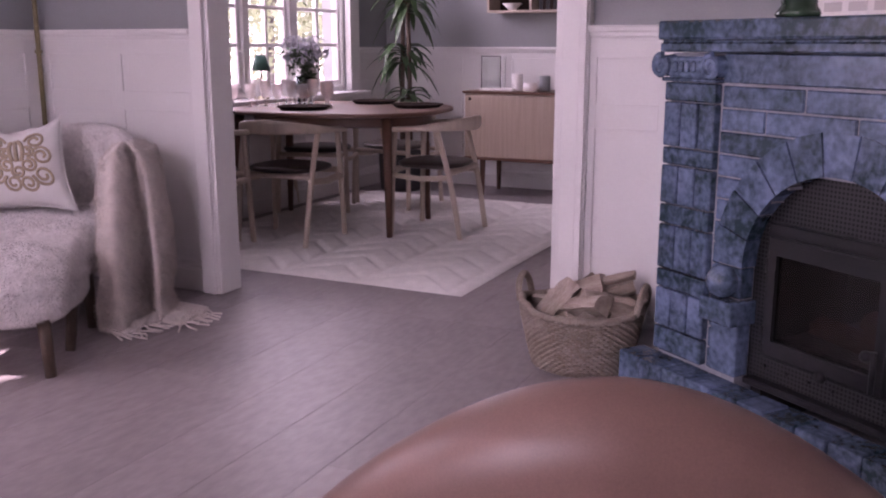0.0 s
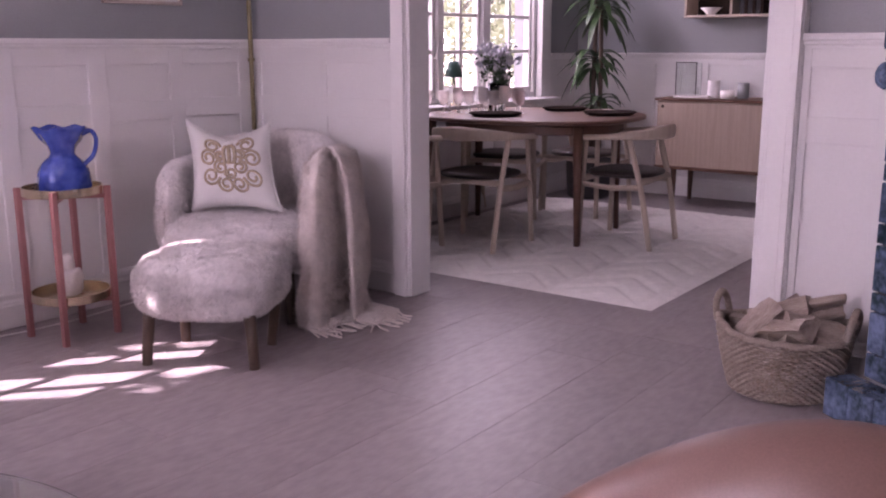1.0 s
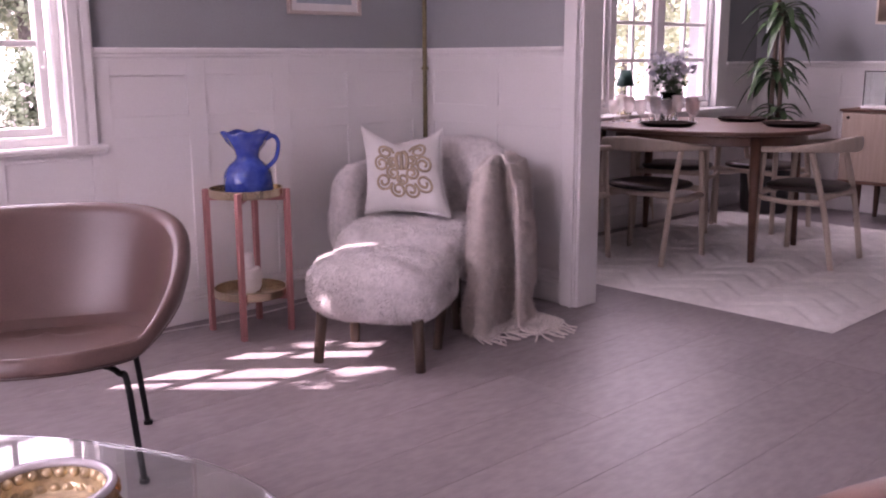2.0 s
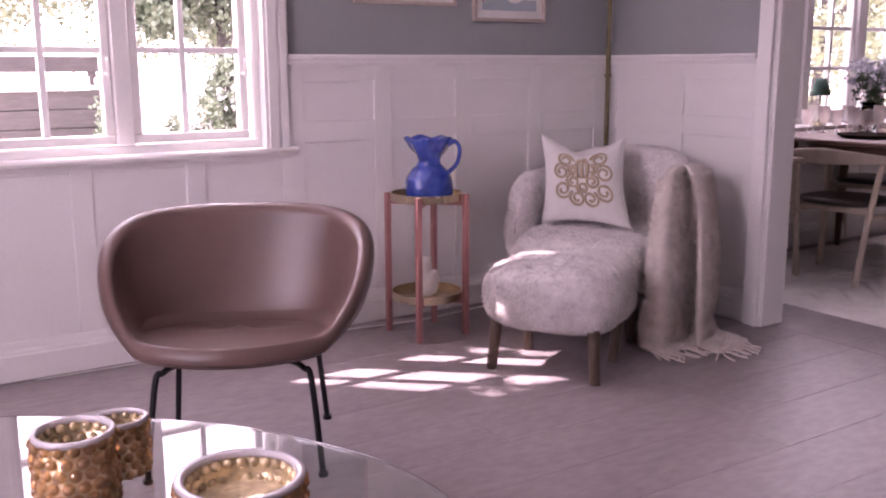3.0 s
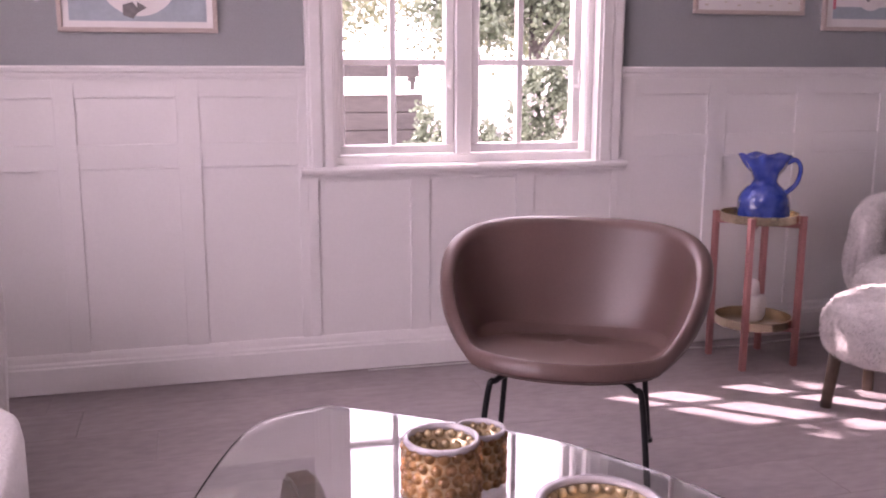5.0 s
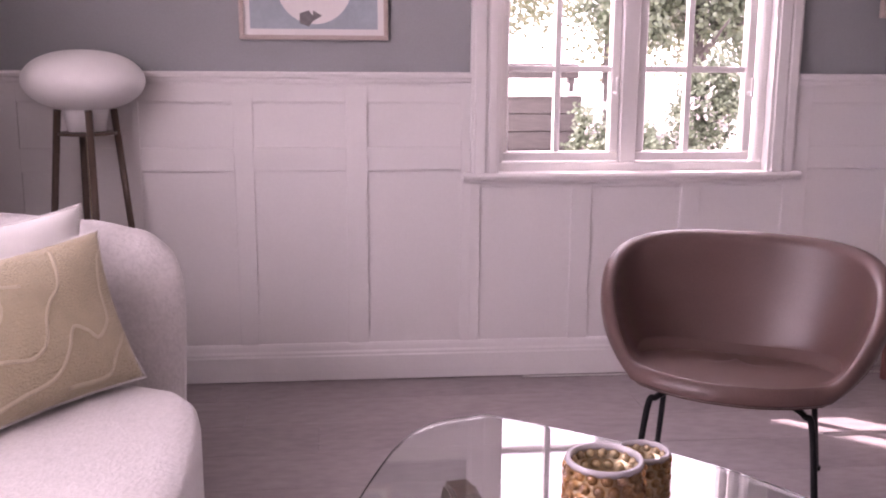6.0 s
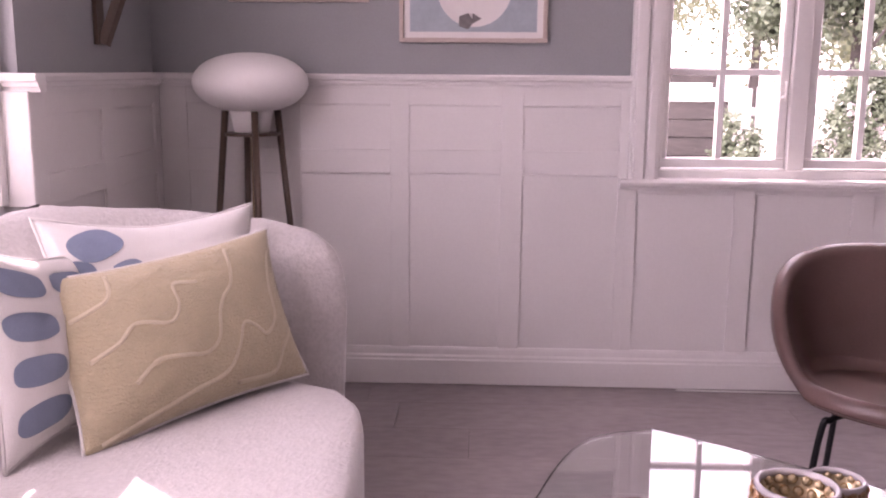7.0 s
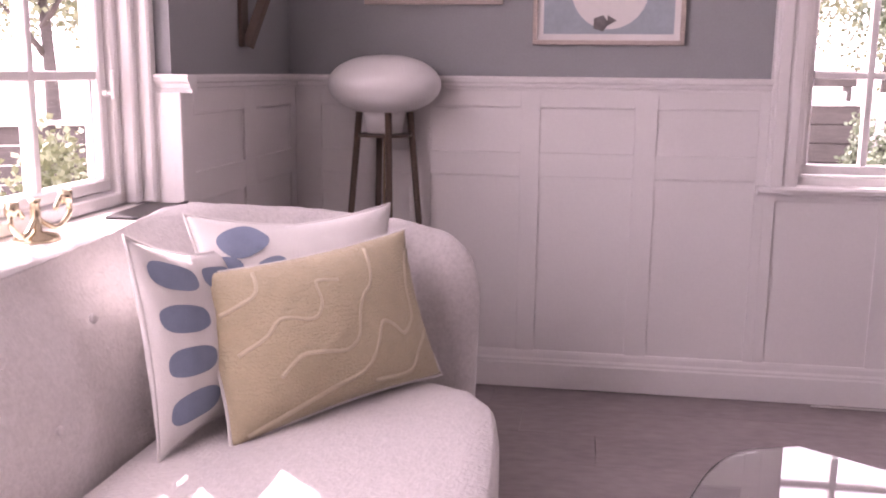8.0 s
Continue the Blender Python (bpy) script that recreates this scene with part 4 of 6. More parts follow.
def table_leg(m):
    """A flat curved fin."""
    side = resampled([(0.0, 0.0), (0.25, 0.02), (0.46, 0.05), (0.52, 0.02), (0.56, 0.10), (0.50, 0.22), (0.40, 0.20), (0.20, 0.14), (0.10, 0.22), (0.06, 0.36), (0.02, 0.403), (-0.05, 0.403), (-0.07, 0.30), (-0.05, 0.12), (0.0, 0.0)], 60)[:-1]
    bm = bmesh.new()
    a = [bm.verts.new((p.x, -0.028, max(0, p.y))) for p in side]
    b = [bm.verts.new((p.x, 0.028, max(0, p.y))) for p in side]
    for i in range(len(a)):
        j = (i + 1) % len(a)
        bm.faces.new((a[i], a[j], b[j], b[i]))
    bm.faces.new(a), bm.faces.new(b[::-1])
    bmesh.ops.bevel(bm, geom=[e for e in bm.edges if abs(e.verts[0].co.y - e.verts[1].co.y) < 0.001], offset=0.008, segments=2, affect='EDGES')
    return moved(bm, m)


part("leg", table_leg(pose(-1.93, -0.16, 0, 0, 0, 12)), LEG_WOOD, ct, smooth=False)
part("leg", table_leg(pose(-1.30, 0.15, 0, 0, 0, 205)), LEG_WOOD, ct, smooth=False)

# amber hobnail glass
AMBER = bpy.data.materials.new("amber_glass")
AMBER.use_nodes = True
b_ = AMBER.node_tree.nodes["Principled BSDF"]
b_.inputs["Base Color"].default_value = (0.78, 0.50, 0.28, 1)
b_.inputs["Transmission Weight"].default_value = 0.95
b_.inputs["Roughness"].default_value = 0.05
b_.inputs["IOR"].default_value = 1.5
b_.inputs["Coat Weight"].default_value = 0.6
RIM_GLASS = material("frosted_rim", (0.46, 0.43, 0.45), 0.16, vary=0.06, spec=0.8)
GOLD_IN = material("gilded_glass", (0.66, 0.53, 0.33), 0.14, metal=0.4, vary=0.45, scale=40)


def hobnail(name, x, y, r, h, rows, n, label):
    t = thing(name, pose(x, y, TABLE_Z + 0.0155), label, "glass vessel")
    part("wall", lathe([(0, 0.001), (r * 0.93, 0.001), (r * 0.95, 0.01), (r * 0.95, h - 0.004), (r * 0.90, h - 0.004), (r * 0.86, h * 0.5), (r * 0.84, 0.012), (0, 0.012)], 48), GOLD_IN, t, smooth=True)
    bm = bmesh.new()
    ball = bmesh.new()
    bmesh.ops.create_icosphere(ball, subdivisions=2, radius=1)
    me = bpy.data.meshes.new("ball")
    ball.to_mesh(me)
    ball.free()
    inner = bmesh.new()
    for i in range(rows):
        z = h * (i + 0.5) / rows
        for k in range(n):
            a = 2 * math.pi * (k + 0.5 * (i % 2)) / n
            s = min(h / rows, 2 * math.pi * r / n) * 0.52
            for target, rad, sc in ((bm, r * 0.96, s), (inner, r * 0.875, s * 0.75)):
                k0 = len(target.verts)
                target.from_mesh(me)
                target.verts.ensure_lookup_table()
                for v in target.verts[k0:]:
                    v.co = v.co * sc + Vector((rad * math.cos(a), rad * math.sin(a), z))
    tagged(part("hobnail_relief", bm, AMBER, t, "amber glass knobs", smooth=True), kind="stuff")
    tagged(part("inner_relief", inner, GOLD_IN, t, smooth=True), kind="stuff")
    part("rim", lathe([(r * 0.87, h - 0.005), (r * 1.01, h - 0.005), (r * 1.035, h), (r * 1.01, h + 0.005), (r * 0.90, h + 0.005), (r * 0.87, h)], 56, close=True), RIM_GLASS, t, smooth=True)
    return t


hobnail("candle_holder", -1.752, 0.055, 0.064, 0.125, 6, 16, "tall amber hobnail glass holder on the glass table")
hobnail("candle_holder", -1.838, 0.150, 0.046, 0.099, 6, 13, "slim amber hobnail glass holder on the glass table")
hobnail("bowl", -1.585, 0.275, 0.103, 0.056, 2, 26, "wide amber hobnail glass bowl on the glass table")

# floor lamp
OPAL = material("opal_glass", (0.86, 0.845, 0.835), 0.35, vary=0.02, scale=3)
lamp = thing("floor_lamp", pose(-3.665, -1.265, 0), "floor lamp with flattened white opal glass shade on wooden legs", "lamp")
part("shade", lathe([(0, -0.10)] + [(0.202 * math.cos(a) ** 0.9, 0.104 * math.sin(a)) for a in [math.radians(d) for d in range(-80, 88, 7)]] + [(0, 0.104)], 56), OPAL, lamp, smooth=True).location = (0, 0, 1.143)
part("collar", moved(lathe([(0.0, 0), (0.062, 0), (0.072, 0.06), (0.08, 0.085), (0.0, 0.085)], 32), pose(0, 0, 0.97)), OPAL, lamp, smooth=True)
part("ring", moved(lathe([(0.058, 0), (0.098, 0), (0.098, 0.010), (0.058, 0.010)], 36, close=True), pose(0, 0, 0.958)), LEG_WOOD, lamp)
for d in (20, 112, 204, 292):
    a = math.radians(d)
    part("leg", tapered_leg((0.092 * math.cos(a), 0.092 * math.sin(a), 1.045), (0.185 * math.cos(a), 0.185 * math.sin(a), 0.0), 0.0125, 0.010), LEG_WOOD, lamp, smooth=True)
part("stem", tube([(0, 0, 0.97), (0, 0, 0.4), (0, 0, 0.02)], 0.007, 8), BRASS, lamp)

# things on the south sill
DARK = material("dark_lacquer", (0.03, 0.028, 0.03), 0.35, vary=0.2)
tr = thing("tray", pose(-2.60, -1.655, S_SILL - 0.002, 0, 0, 4), "flat black tray on the sunlit window sill", "tray")
part("base", box(-0.13, 0.13, -0.06, 0.06, 0.0, 0.008, 0.003), DARK, tr)
part("rim", box(-0.13, 0.13, 0.052, 0.06, 0.008, 0.016, 0.002), DARK, tr)
cd = thing("candlestick", pose(-2.17, -1.70, S_SILL - 0.002), "brass candelabrum with curling arms on the window sill", "candlestick")
part("base", lathe([(0, 0), (0.05, 0), (0.045, 0.012), (0.012, 0.02), (0.01, 0.08), (0.014, 0.09), (0, 0.09)], 24), BRASS, cd, smooth=True)
for s in (-1, 1):
    part("arm", tube(curve_points([(0, 0, 0.05), (s * 0.06, 0.01, 0.02), (s * 0.11, 0.015, 0.05), (s * 0.09, 0.01, 0.085), (s * 0.06, 0.01, 0.06)], 8), 0.006, 8), BRASS, cd, smooth=True)
    part("candle_cup", moved(lathe([(0, 0), (0.014, 0), (0.016, 0.03), (0.01, 0.03), (0.01, 0.005), (0, 0.005)], 16), pose(s * 0.10, 0.012, 0.068)), BRASS, cd, smooth=True)
# ---- fireplace ----
MF = Matrix(((0.805, -0.594, 0, -0.798), (-0.594, -0.805, 0, 2.844), (0, 0, 1, 0), (0, 0, 0, 1)))    # x along the front, y out of it
fire = thing("fireplace", MF, "blue glazed tile fireplace with an arched opening and scroll capitals", "fireplace")
MID, ARCH_R, SPRING, RING = 0.742, 0.302, 0.475, 0.115
rt = random.Random(11)


def tile(name, s0, s1, z0, z1, proud=0.0, parent=fire, g=0.0055, depth=0.03):
    j = rt.uniform(-0.0015, 0.0015)
    return part(name, box(s0 + g / 2, s1 - g / 2, -depth, proud + j, z0 + g / 2, z1 - g / 2, 0.0035), BLUE_TILE, parent)


def arch_edge(z, r):
    return math.sqrt(max(0.0, r * r - max(0.0, z - SPRING) ** 2)) if z - SPRING < r else 0.0


# core behind the tiles, with the hearth's opening left free
bm = bmesh.new()
W_F = 2 * MID
for k in range(24):
    z0, z1 = 1.085 * k / 24, 1.085 * (k + 1) / 24
    e = arch_edge((z0 + z1) / 2, ARCH_R + 0.012)
    if e:
        box(0.09, MID - e, -0.45, -0.006, z0, z1, 0, bm), box(MID + e, W_F - 0.09, -0.45, -0.006, z0, z1, 0, bm)
    else:
        box(0.09, W_F - 0.09, -0.45, -0.006, z0, z1, 0, bm)
tagged(part("core", bm, GROUT, fire, "grey mortar between the tiles"), kind="stuff")
SMOKED = glass_material("smoked_stove_glass", (0.55, 0.50, 0.48), 0.0, 1.35)
SOOT = material("soot_black", (0.012, 0.011, 0.011), 0.8, vary=0.3)
bm = box(MID - 0.34, MID + 0.34, -0.46, -0.40, 0, 0.85)
box(MID - 0.30, MID - 0.26, -0.40, -0.062, 0, 0.70, 0, bm), box(MID + 0.26, MID + 0.30, -0.40, -0.062, 0, 0.70, 0, bm), box(MID - 0.30, MID + 0.30, -0.40, -0.062, 0.70, 0.74, 0, bm)
part("firebox", bm, SOOT, fire)

# pilasters: one wide tile, then three upright ones
levels = [0.137, 0.219, 0.348, 0.41, 0.556, 0.62, 0.744, 0.80, 0.94, 1.0]
for base in (0.085, W_F - 0.308):
    for i, (a, b) in enumerate(zip(levels, levels[1:])):
        if b - a < 0.09:
            tile("tile", base, base + 0.223, a, b, 0.018, depth=0.05)
        else:
            for k in range(3):
                tile("tile", base + 0.223 * k / 3, base + 0.223 * (k + 1) / 3, a, b, 0.018, depth=0.05)
    bm = bmesh.new()
    box(base - 0.005, base + 0.228, -0.05, 0.03, 1.0, 1.012, 0.004, bm)
    box(base + 0.02, base + 0.203, -0.05, 0.028, 1.012, 1.075, 0.006, bm)
    for s in (base + 0.005, base + 0.218):
        spiral = [(s + math.copysign(1, s - base - 0.1) * 0 + (0.036 - 0.0011 * i) * math.cos(i * 0.42 + 1.5), 0.04, 1.047 + (0.036 - 0.0011 * i) * math.sin(i * 0.42 + 1.5)) for i in range(30)]
        merge(bm, tube(spiral, 0.0095, 6))
        merge(bm, moved(lathe([(0, 0), (0.034, 0), (0.030, 0.05), (0.0, 0.055)], 20), pose(s, -0.012, 1.047, -90)))
    for k in range(5):
        merge(bm, moved(pad(0.022, 0.02, 0.035, 0.9, 0.9, 10, 6), pose(base + 0.06 + 0.026 * k, 0.034, 1.045)))
    part("capital", bm, BLUE_TILE, fire, "blue scroll capital", smooth=False)

# frieze and mantel
tile("frieze_tile", 0.315, 0.98, 1.0, 1.088, 0.004, depth=0.04)
tile("frieze_tile", 0.98, W_F - 0.315, 1.0, 1.088, 0.004, depth=0.04)
part("mantel", profile_bar(0.068, W_F - 0.068, [(-0.50, 1.088), (0.022, 1.088), (0.027, 1.094), (0.027, 1.112), (0.018, 1.117), (0.018, 1.121), (0.035, 1.125), (0.038, 1.132), (0.038, 1.174), (0.032, 1.180), (-0.50, 1.180)]), BLUE_TILE, fire, "blue glazed mantel shelf")

# courses round the arch
z = 0.137
row = 0
while z < 0.995:
    h = 0.0661
    z1 = min(1.0, z + h)
    e = arch_edge(z1, ARCH_R + RING - 0.01)
    s = 0.312
    first = True
    while s < W_F - 0.313:
        w = 0.30 if not first else (0.17 if row % 2 else 0.30)
        first = False
        t = min(s + w, W_F - 0.312)
        for a, b in ([(s, min(t, MID - e)), (max(s, MID + e), t)] if e else [(s, t)]):
            if b - a > 0.012:
                tile("tile", a, b, z, z1)
        s = t
    z, row = z1, row + 1


def voussoir(a0, a1, r0, r1):
    bm = bmesh.new()
    front, back = [], []
    n = 4
    pts = [(r0, a0 + (a1 - a0) * i / n) for i in range(n + 1)] + [(r1, a1 - (a1 - a0) * i / n) for i in range(n + 1)]
    for r, a in pts:
        x, z = MID + r * math.cos(a), SPRING + r * math.sin(a)
        front.append(bm.verts.new((x, 0.007, z))), back.append(bm.verts.new((x, -0.05, z)))
    m = len(pts)
    for i in range(m):
        j = (i + 1) % m
        bm.faces.new((front[i], front[j], back[j], back[i]))
    bm.faces.new(front), bm.faces.new(back[::-1])
    return bm


N_V = 11
for i in range(N_V):
    g = 0.007
    part("arch_tile", voussoir(math.pi * i / N_V + g, math.pi * (i + 1) / N_V - g, ARCH_R, ARCH_R + RING), BLUE_TILE, fire)
for s in (MID - ARCH_R - RING, MID + ARCH_R):
    tile("ledge_block", s - 0.012, s + RING + 0.012, 0.30, 0.378, 0.045, depth=0.06)
    tile("tile", s, s + RING, 0.137, 0.30, 0.006, depth=0.05)
    tile("tile", s, s + RING, 0.378, SPRING, 0.004, depth=0.05)
    bm = bmesh.new()
    bmesh.ops.create_icosphere(bm, subdivisions=4, radius=0.05)
    part("ball", moved(bm, pose(s + RING / 2, 0.018, 0.427)), BLUE_TILE, fire, "round glazed ball", smooth=True)
# low kerb before the hearth
x = 0.02
while x < W_F - 0.05:
    tile("kerb_tile", x, min(x + 0.105, W_F - 0.02), 0.0, 0.128, 0.105, depth=0.0)
    x += 0.105

# stove insert
IRON = material("cast_iron", (0.008, 0.0075, 0.009), 0.55, metal=0.2, vary=0.25, scale=20, bump=0.3, bump_scale=120)
MESH_IRON = bpy.data.materials.new("perforated_iron")
MESH_IRON.use_nodes = True
n_, l_ = MESH_IRON.node_tree.nodes, MESH_IRON.node_tree.links
vo = n_.new("ShaderNodeTexVoronoi")
vo.inputs["Scale"].default_value, vo.inputs["Randomness"].default_value = 78.0, 0.0
co_ = n_.new("ShaderNodeTexCoord")
l_.new(co_.outputs["Object"], vo.inputs["Vector"])
rp = n_.new("ShaderNodeValToRGB")
rp.color_ramp.elements[0].position, rp.color_ramp.elements[1].position = 0.28, 0.36
rp.color_ramp.elements[0].color, rp.color_ramp.elements[1].color = (0.002, 0.002, 0.002, 1), (0.035, 0.033, 0.035, 1)
l_.new(vo.outputs["Distance"], rp.inputs[0]), l_.new(rp.outputs[0], n_["Principled BSDF"].inputs["Base Color"])
n_["Principled BSDF"].inputs["Roughness"].default_value = 0.5
n_["Principled BSDF"].inputs["Metallic"].default_value = 0.4
stove = tagged(new("stove"), "black iron stove insert with a glazed door", "stove")
stove.matrix_basis = MF
bm = bmesh.new()
pts = [(MID - ARCH_R - 0.006, 0.129)] + [(MID - (ARCH_R + 0.006) * math.cos(math.pi * i / 32), SPRING + (ARCH_R + 0.006) * math.sin(math.pi * i / 32)) for i in range(33)] + [(MID + ARCH_R + 0.006, 0.129)]
hole = [(MID - 0.205, 0.262), (MID - 0.205, 0.575), (MID + 0.165, 0.575), (MID + 0.165, 0.262)]
a = [bm.verts.new((s, -0.055, z)) for s, z in pts]
h4 = [bm.verts.new((s, -0.055, z)) for s, z in hole]
ed = [bm.edges.new((a[i], a[(i + 1) % len(a)])) for i in range(len(a))] + [bm.edges.new((h4[i], h4[(i + 1) % 4])) for i in range(4)]
bmesh.ops.triangle_fill(bm, edges=ed, use_beauty=True)
plate = part("perforated_plate", bm, MESH_IRON, stove)
thicken(plate, 0.006, 0.0)
bm = bmesh.new()
for s0, s1, z0, z1 in ((-0.245, 0.205, 0.575, 0.62), (-0.245, 0.205, 0.225, 0.262), (-0.245, -0.205, 0.262, 0.575), (0.165, 0.205, 0.262, 0.575)):
    box(MID + s0, MID + s1, -0.055, -0.028, z0, z1, 0.004, bm)
part("surround", bm, IRON, stove)
DOOR_OUT = [(-0.220, 0.240), (0.175, 0.240), (0.175, 0.585), (-0.220, 0.585)]
DOOR_MID = [(-0.216, 0.244), (0.171, 0.244), (0.171, 0.581), (-0.216, 0.581)]
DOOR_IN = [(-0.190, 0.285), (0.145, 0.285), (0.145, 0.535), (-0.190, 0.535)]
bm = bmesh.new()                                   # one frame with a mitred hole
ring = [[bm.verts.new((MID + x, y, z)) for x, z in pts4] for y, pts4 in (
    (-0.03, DOOR_OUT), (-0.010, DOOR_OUT), (-0.008, DOOR_MID), (-0.008, DOOR_IN), (-0.03, DOOR_IN))]
for p, q in zip(ring, ring[1:] + ring[:1]):
    for i in range(4):
        bm.faces.new((p[i], p[(i + 1) % 4], q[(i + 1) % 4], q[i]))
door = part("door", bm, IRON, stove)
part("door_glass", box(MID - 0.192, MID + 0.147, -0.022, -0.018, 0.283, 0.537), SMOKED, door)
bm = tube([(MID + 0.16, 0.012, 0.25), (MID + 0.16, 0.012, 0.36)], 0.008, 10)
merge(bm, moved(lathe([(0, 0), (0.014, 0.004), (0.016, 0.016), (0.01, 0.028), (0, 0.03)], 16), pose(MID + 0.142, 0.004, 0.345, -90)))
part("handle", bm, IRON, door, smooth=True)
bm = moved(lathe([(0, 0), (0.006, 0), (0.006, 0.012), (0.016, 0.016), (0.017, 0.026), (0, 0.03)], 16), pose(MID - 0.012, -0.03, 0.236, -90))
part("air_knob", bm, IRON, stove, smooth=True)
for z in (0.30, 0.50):
    part("hinge", tube([(MID - 0.223, -0.012, z - 0.022), (MID - 0.223, -0.012, z + 0.022)], 0.006, 8), IRON, door, smooth=True)
part("ash_lip", box(MID - 0.29, MID + 0.29, -0.055, -0.012, 0.129, 0.150, 0.004), IRON, stove)
for k in range(7):
    part("rivet", moved(lathe([(0, 0), (0.005, 0), (0.003, 0.004), (0, 0.004)], 8), pose(MID - 0.24 + 0.08 * k, -0.05, 0.19, -90)), IRON, stove)

WOOD = material("split_birch", (0.50, 0.42, 0.36), 0.8, vary=0.3, scale=9, bump=0.7, bump_scale=50, stretch=(1, 6, 6), second=(0.26, 0.20, 0.16))


CHARRED = material("charred_wood", (0.055, 0.034, 0.024), 0.9, vary=0.4, scale=9, bump=0.7, bump_scale=50)


def split_log(length, r, seed):
    """A split piece of firewood along x."""
    q = random.Random(seed)
    n = 9
    a0 = q.uniform(1.4, 2.6)
    prof = [(0.0, 0.0)] + [(r * math.cos(a0 * i / (n - 1)), r * math.sin(a0 * i / (n - 1)) * q.uniform(0.9, 1.1)) for i in range(n)]
    bm = bmesh.new()
    rings = []
    for k in range(7):
        x = length * (k / 6 - 0.5)
        rings.append([bm.verts.new((x + q.gauss(0, 0.002), y * (1 + 0.05 * q.gauss(0, 1)) - r * 0.3, z * (1 + 0.05 * q.gauss(0, 1)) - r * 0.35)) for y, z in prof])
    m = len(prof)
    for a, b in zip(rings, rings[1:]):
        for i in range(m):
            j = (i + 1) % m
            bm.faces.new((a[i], a[j], b[j], b[i]))
    bm.faces.new(rings[0][::-1]), bm.faces.new(rings[-1])
    return bm


for k, (s, d, z, rz) in enumerate(((MID - 0.06, -0.17, 0.305, 10), (MID + 0.08, -0.26, 0.305, -15), (MID + 0.06, -0.2, 0.345, 24))):
    o = tagged(part("firewood", split_log(0.26, 0.045, k), CHARRED), "split log lying in the stove behind glass", "firewood", "logs in the stove")
    o.matrix_basis = MF @ pose(s, d, z, 0, 0, rz)
bm = box(MID - 0.2, MID + 0.2, -0.40, -0.06, 0.13, 0.285)
part("grate", bm, IRON, stove)

# on the mantel
POT_GREEN = material("dark_green_glass", (0.02, 0.05, 0.025), 0.12, vary=0.2, coat=0.5)
o = tagged(part("vase", lathe([(0, 0), (0.06, 0), (0.066, 0.008), (0.06, 0.018), (0.05, 0.03), (0.055, 0.08), (0.07, 0.13), (0.064, 0.13), (0.05, 0.09), (0.045, 0.035), (0, 0.03)], 32), POT_GREEN, smooth=True), "dark green glass vase on the mantel", "vase")
o.matrix_basis = MF @ pose(0.548, -0.03, 1.1805)
CARD = material("white_card", (0.75, 0.72, 0.70), 0.6, vary=0.04, scale=10)
INK = material("faint_grey_ink", (0.50, 0.47, 0.46), 0.7, vary=0.05)
pb = thing("box_sign", MF @ pose(0.80, -0.05, 1.1805), "white board with faint grey bars leaning on the mantel", "sign")
part("board", box(-0.21, 0.21, -0.015, 0.015, 0, 0.22, 0.003), CARD, pb)
for k in range(5):
    part("bar", box(-0.18 + 0.075 * k, -0.125 + 0.075 * k, 0.015, 0.0165, 0.012, 0.035), INK, pb)

# log basket
WICKER = material("seagrass", (0.36, 0.305, 0.26), 0.85, vary=0.3, scale=30, bump=0.6, bump_scale=150, piece=0.0, second=(0.22, 0.17, 0.13))
bk = thing("log_basket", pose(-1.015, 2.885, 0), "woven seagrass basket filled with split firewood", "basket")


def weave(u, v):
    a = 2 * math.pi * u
    rr = 0.150 + 0.050 * v ** 0.9
    i = v * 22
    k = math.floor(i)
    rnd = math.sqrt(max(0, 1 - (2 * (i - k) - 1) ** 2))
    bulge = 0.008 * rnd + 0.0055 * math.sin(a * 42 + math.pi * (k % 2)) + 0.003 * noise.noise(Vector((a * 8, k, 0)))
    ear = 0.03 * math.cos(a - 0.35) ** 8 * v ** 4
    return (1.06 * (rr + bulge) * math.cos(a), (rr + bulge) * math.sin(a), 0.006 + 0.205 * v + ear)


body = part("weave", sheet(weave, 304, 125, closed_u=True), WICKER, bk, smooth=True)
part("bottom", lathe([(0, 0.004), (0.152, 0.004), (0.152, 0.014), (0, 0.014)], 40), WICKER, bk)
part("rim", tube([Vector(weave(i / 60, 1.0)) + Vector((0, 0, 0.004)) for i in range(61)], 0.013, 8), WICKER, bk, smooth=True)
for s in (-1, 1):
    part("handle", tube(curve_points([(s * 0.208, -0.06, 0.225), (s * 0.218, -0.05, 0.28), (s * 0.22, 0.0, 0.31), (s * 0.218, 0.05, 0.28), (s * 0.208, 0.06, 0.225)], 8), 0.012, 8), WICKER, bk, smooth=True)
logs = [(-0.10, -0.03, 0.245, 30, 40, 0.055), (0.02, -0.07, 0.25, 10, -20, 0.06), (0.11, -0.02, 0.25, -10, 35, 0.055), (-0.06, 0.08, 0.27, 5, 80, 0.05), (0.07, 0.08, 0.29, 12, 20, 0.05),
        (-0.03, 0.02, 0.30, 15, 5, 0.05), (0.02, 0.0, 0.19, 0, 60, 0.06), (-0.1, 0.05, 0.2, 0, 0, 0.055), (0.1, 0.04, 0.2, 0, 90, 0.055)]
for k, (x, y, z, tip, rz, r) in enumerate(logs):
    o = tagged(part("firewood", split_log(0.20, r * 1.3, 20 + k), WOOD), "pale split log standing in the seagrass basket", "firewood", "logs in the basket")
    o.matrix_basis = pose(-1.015 + x * 0.9, 2.885 + y * 0.9, z - 0.030, k * 47, -tip * 1.5, rz)
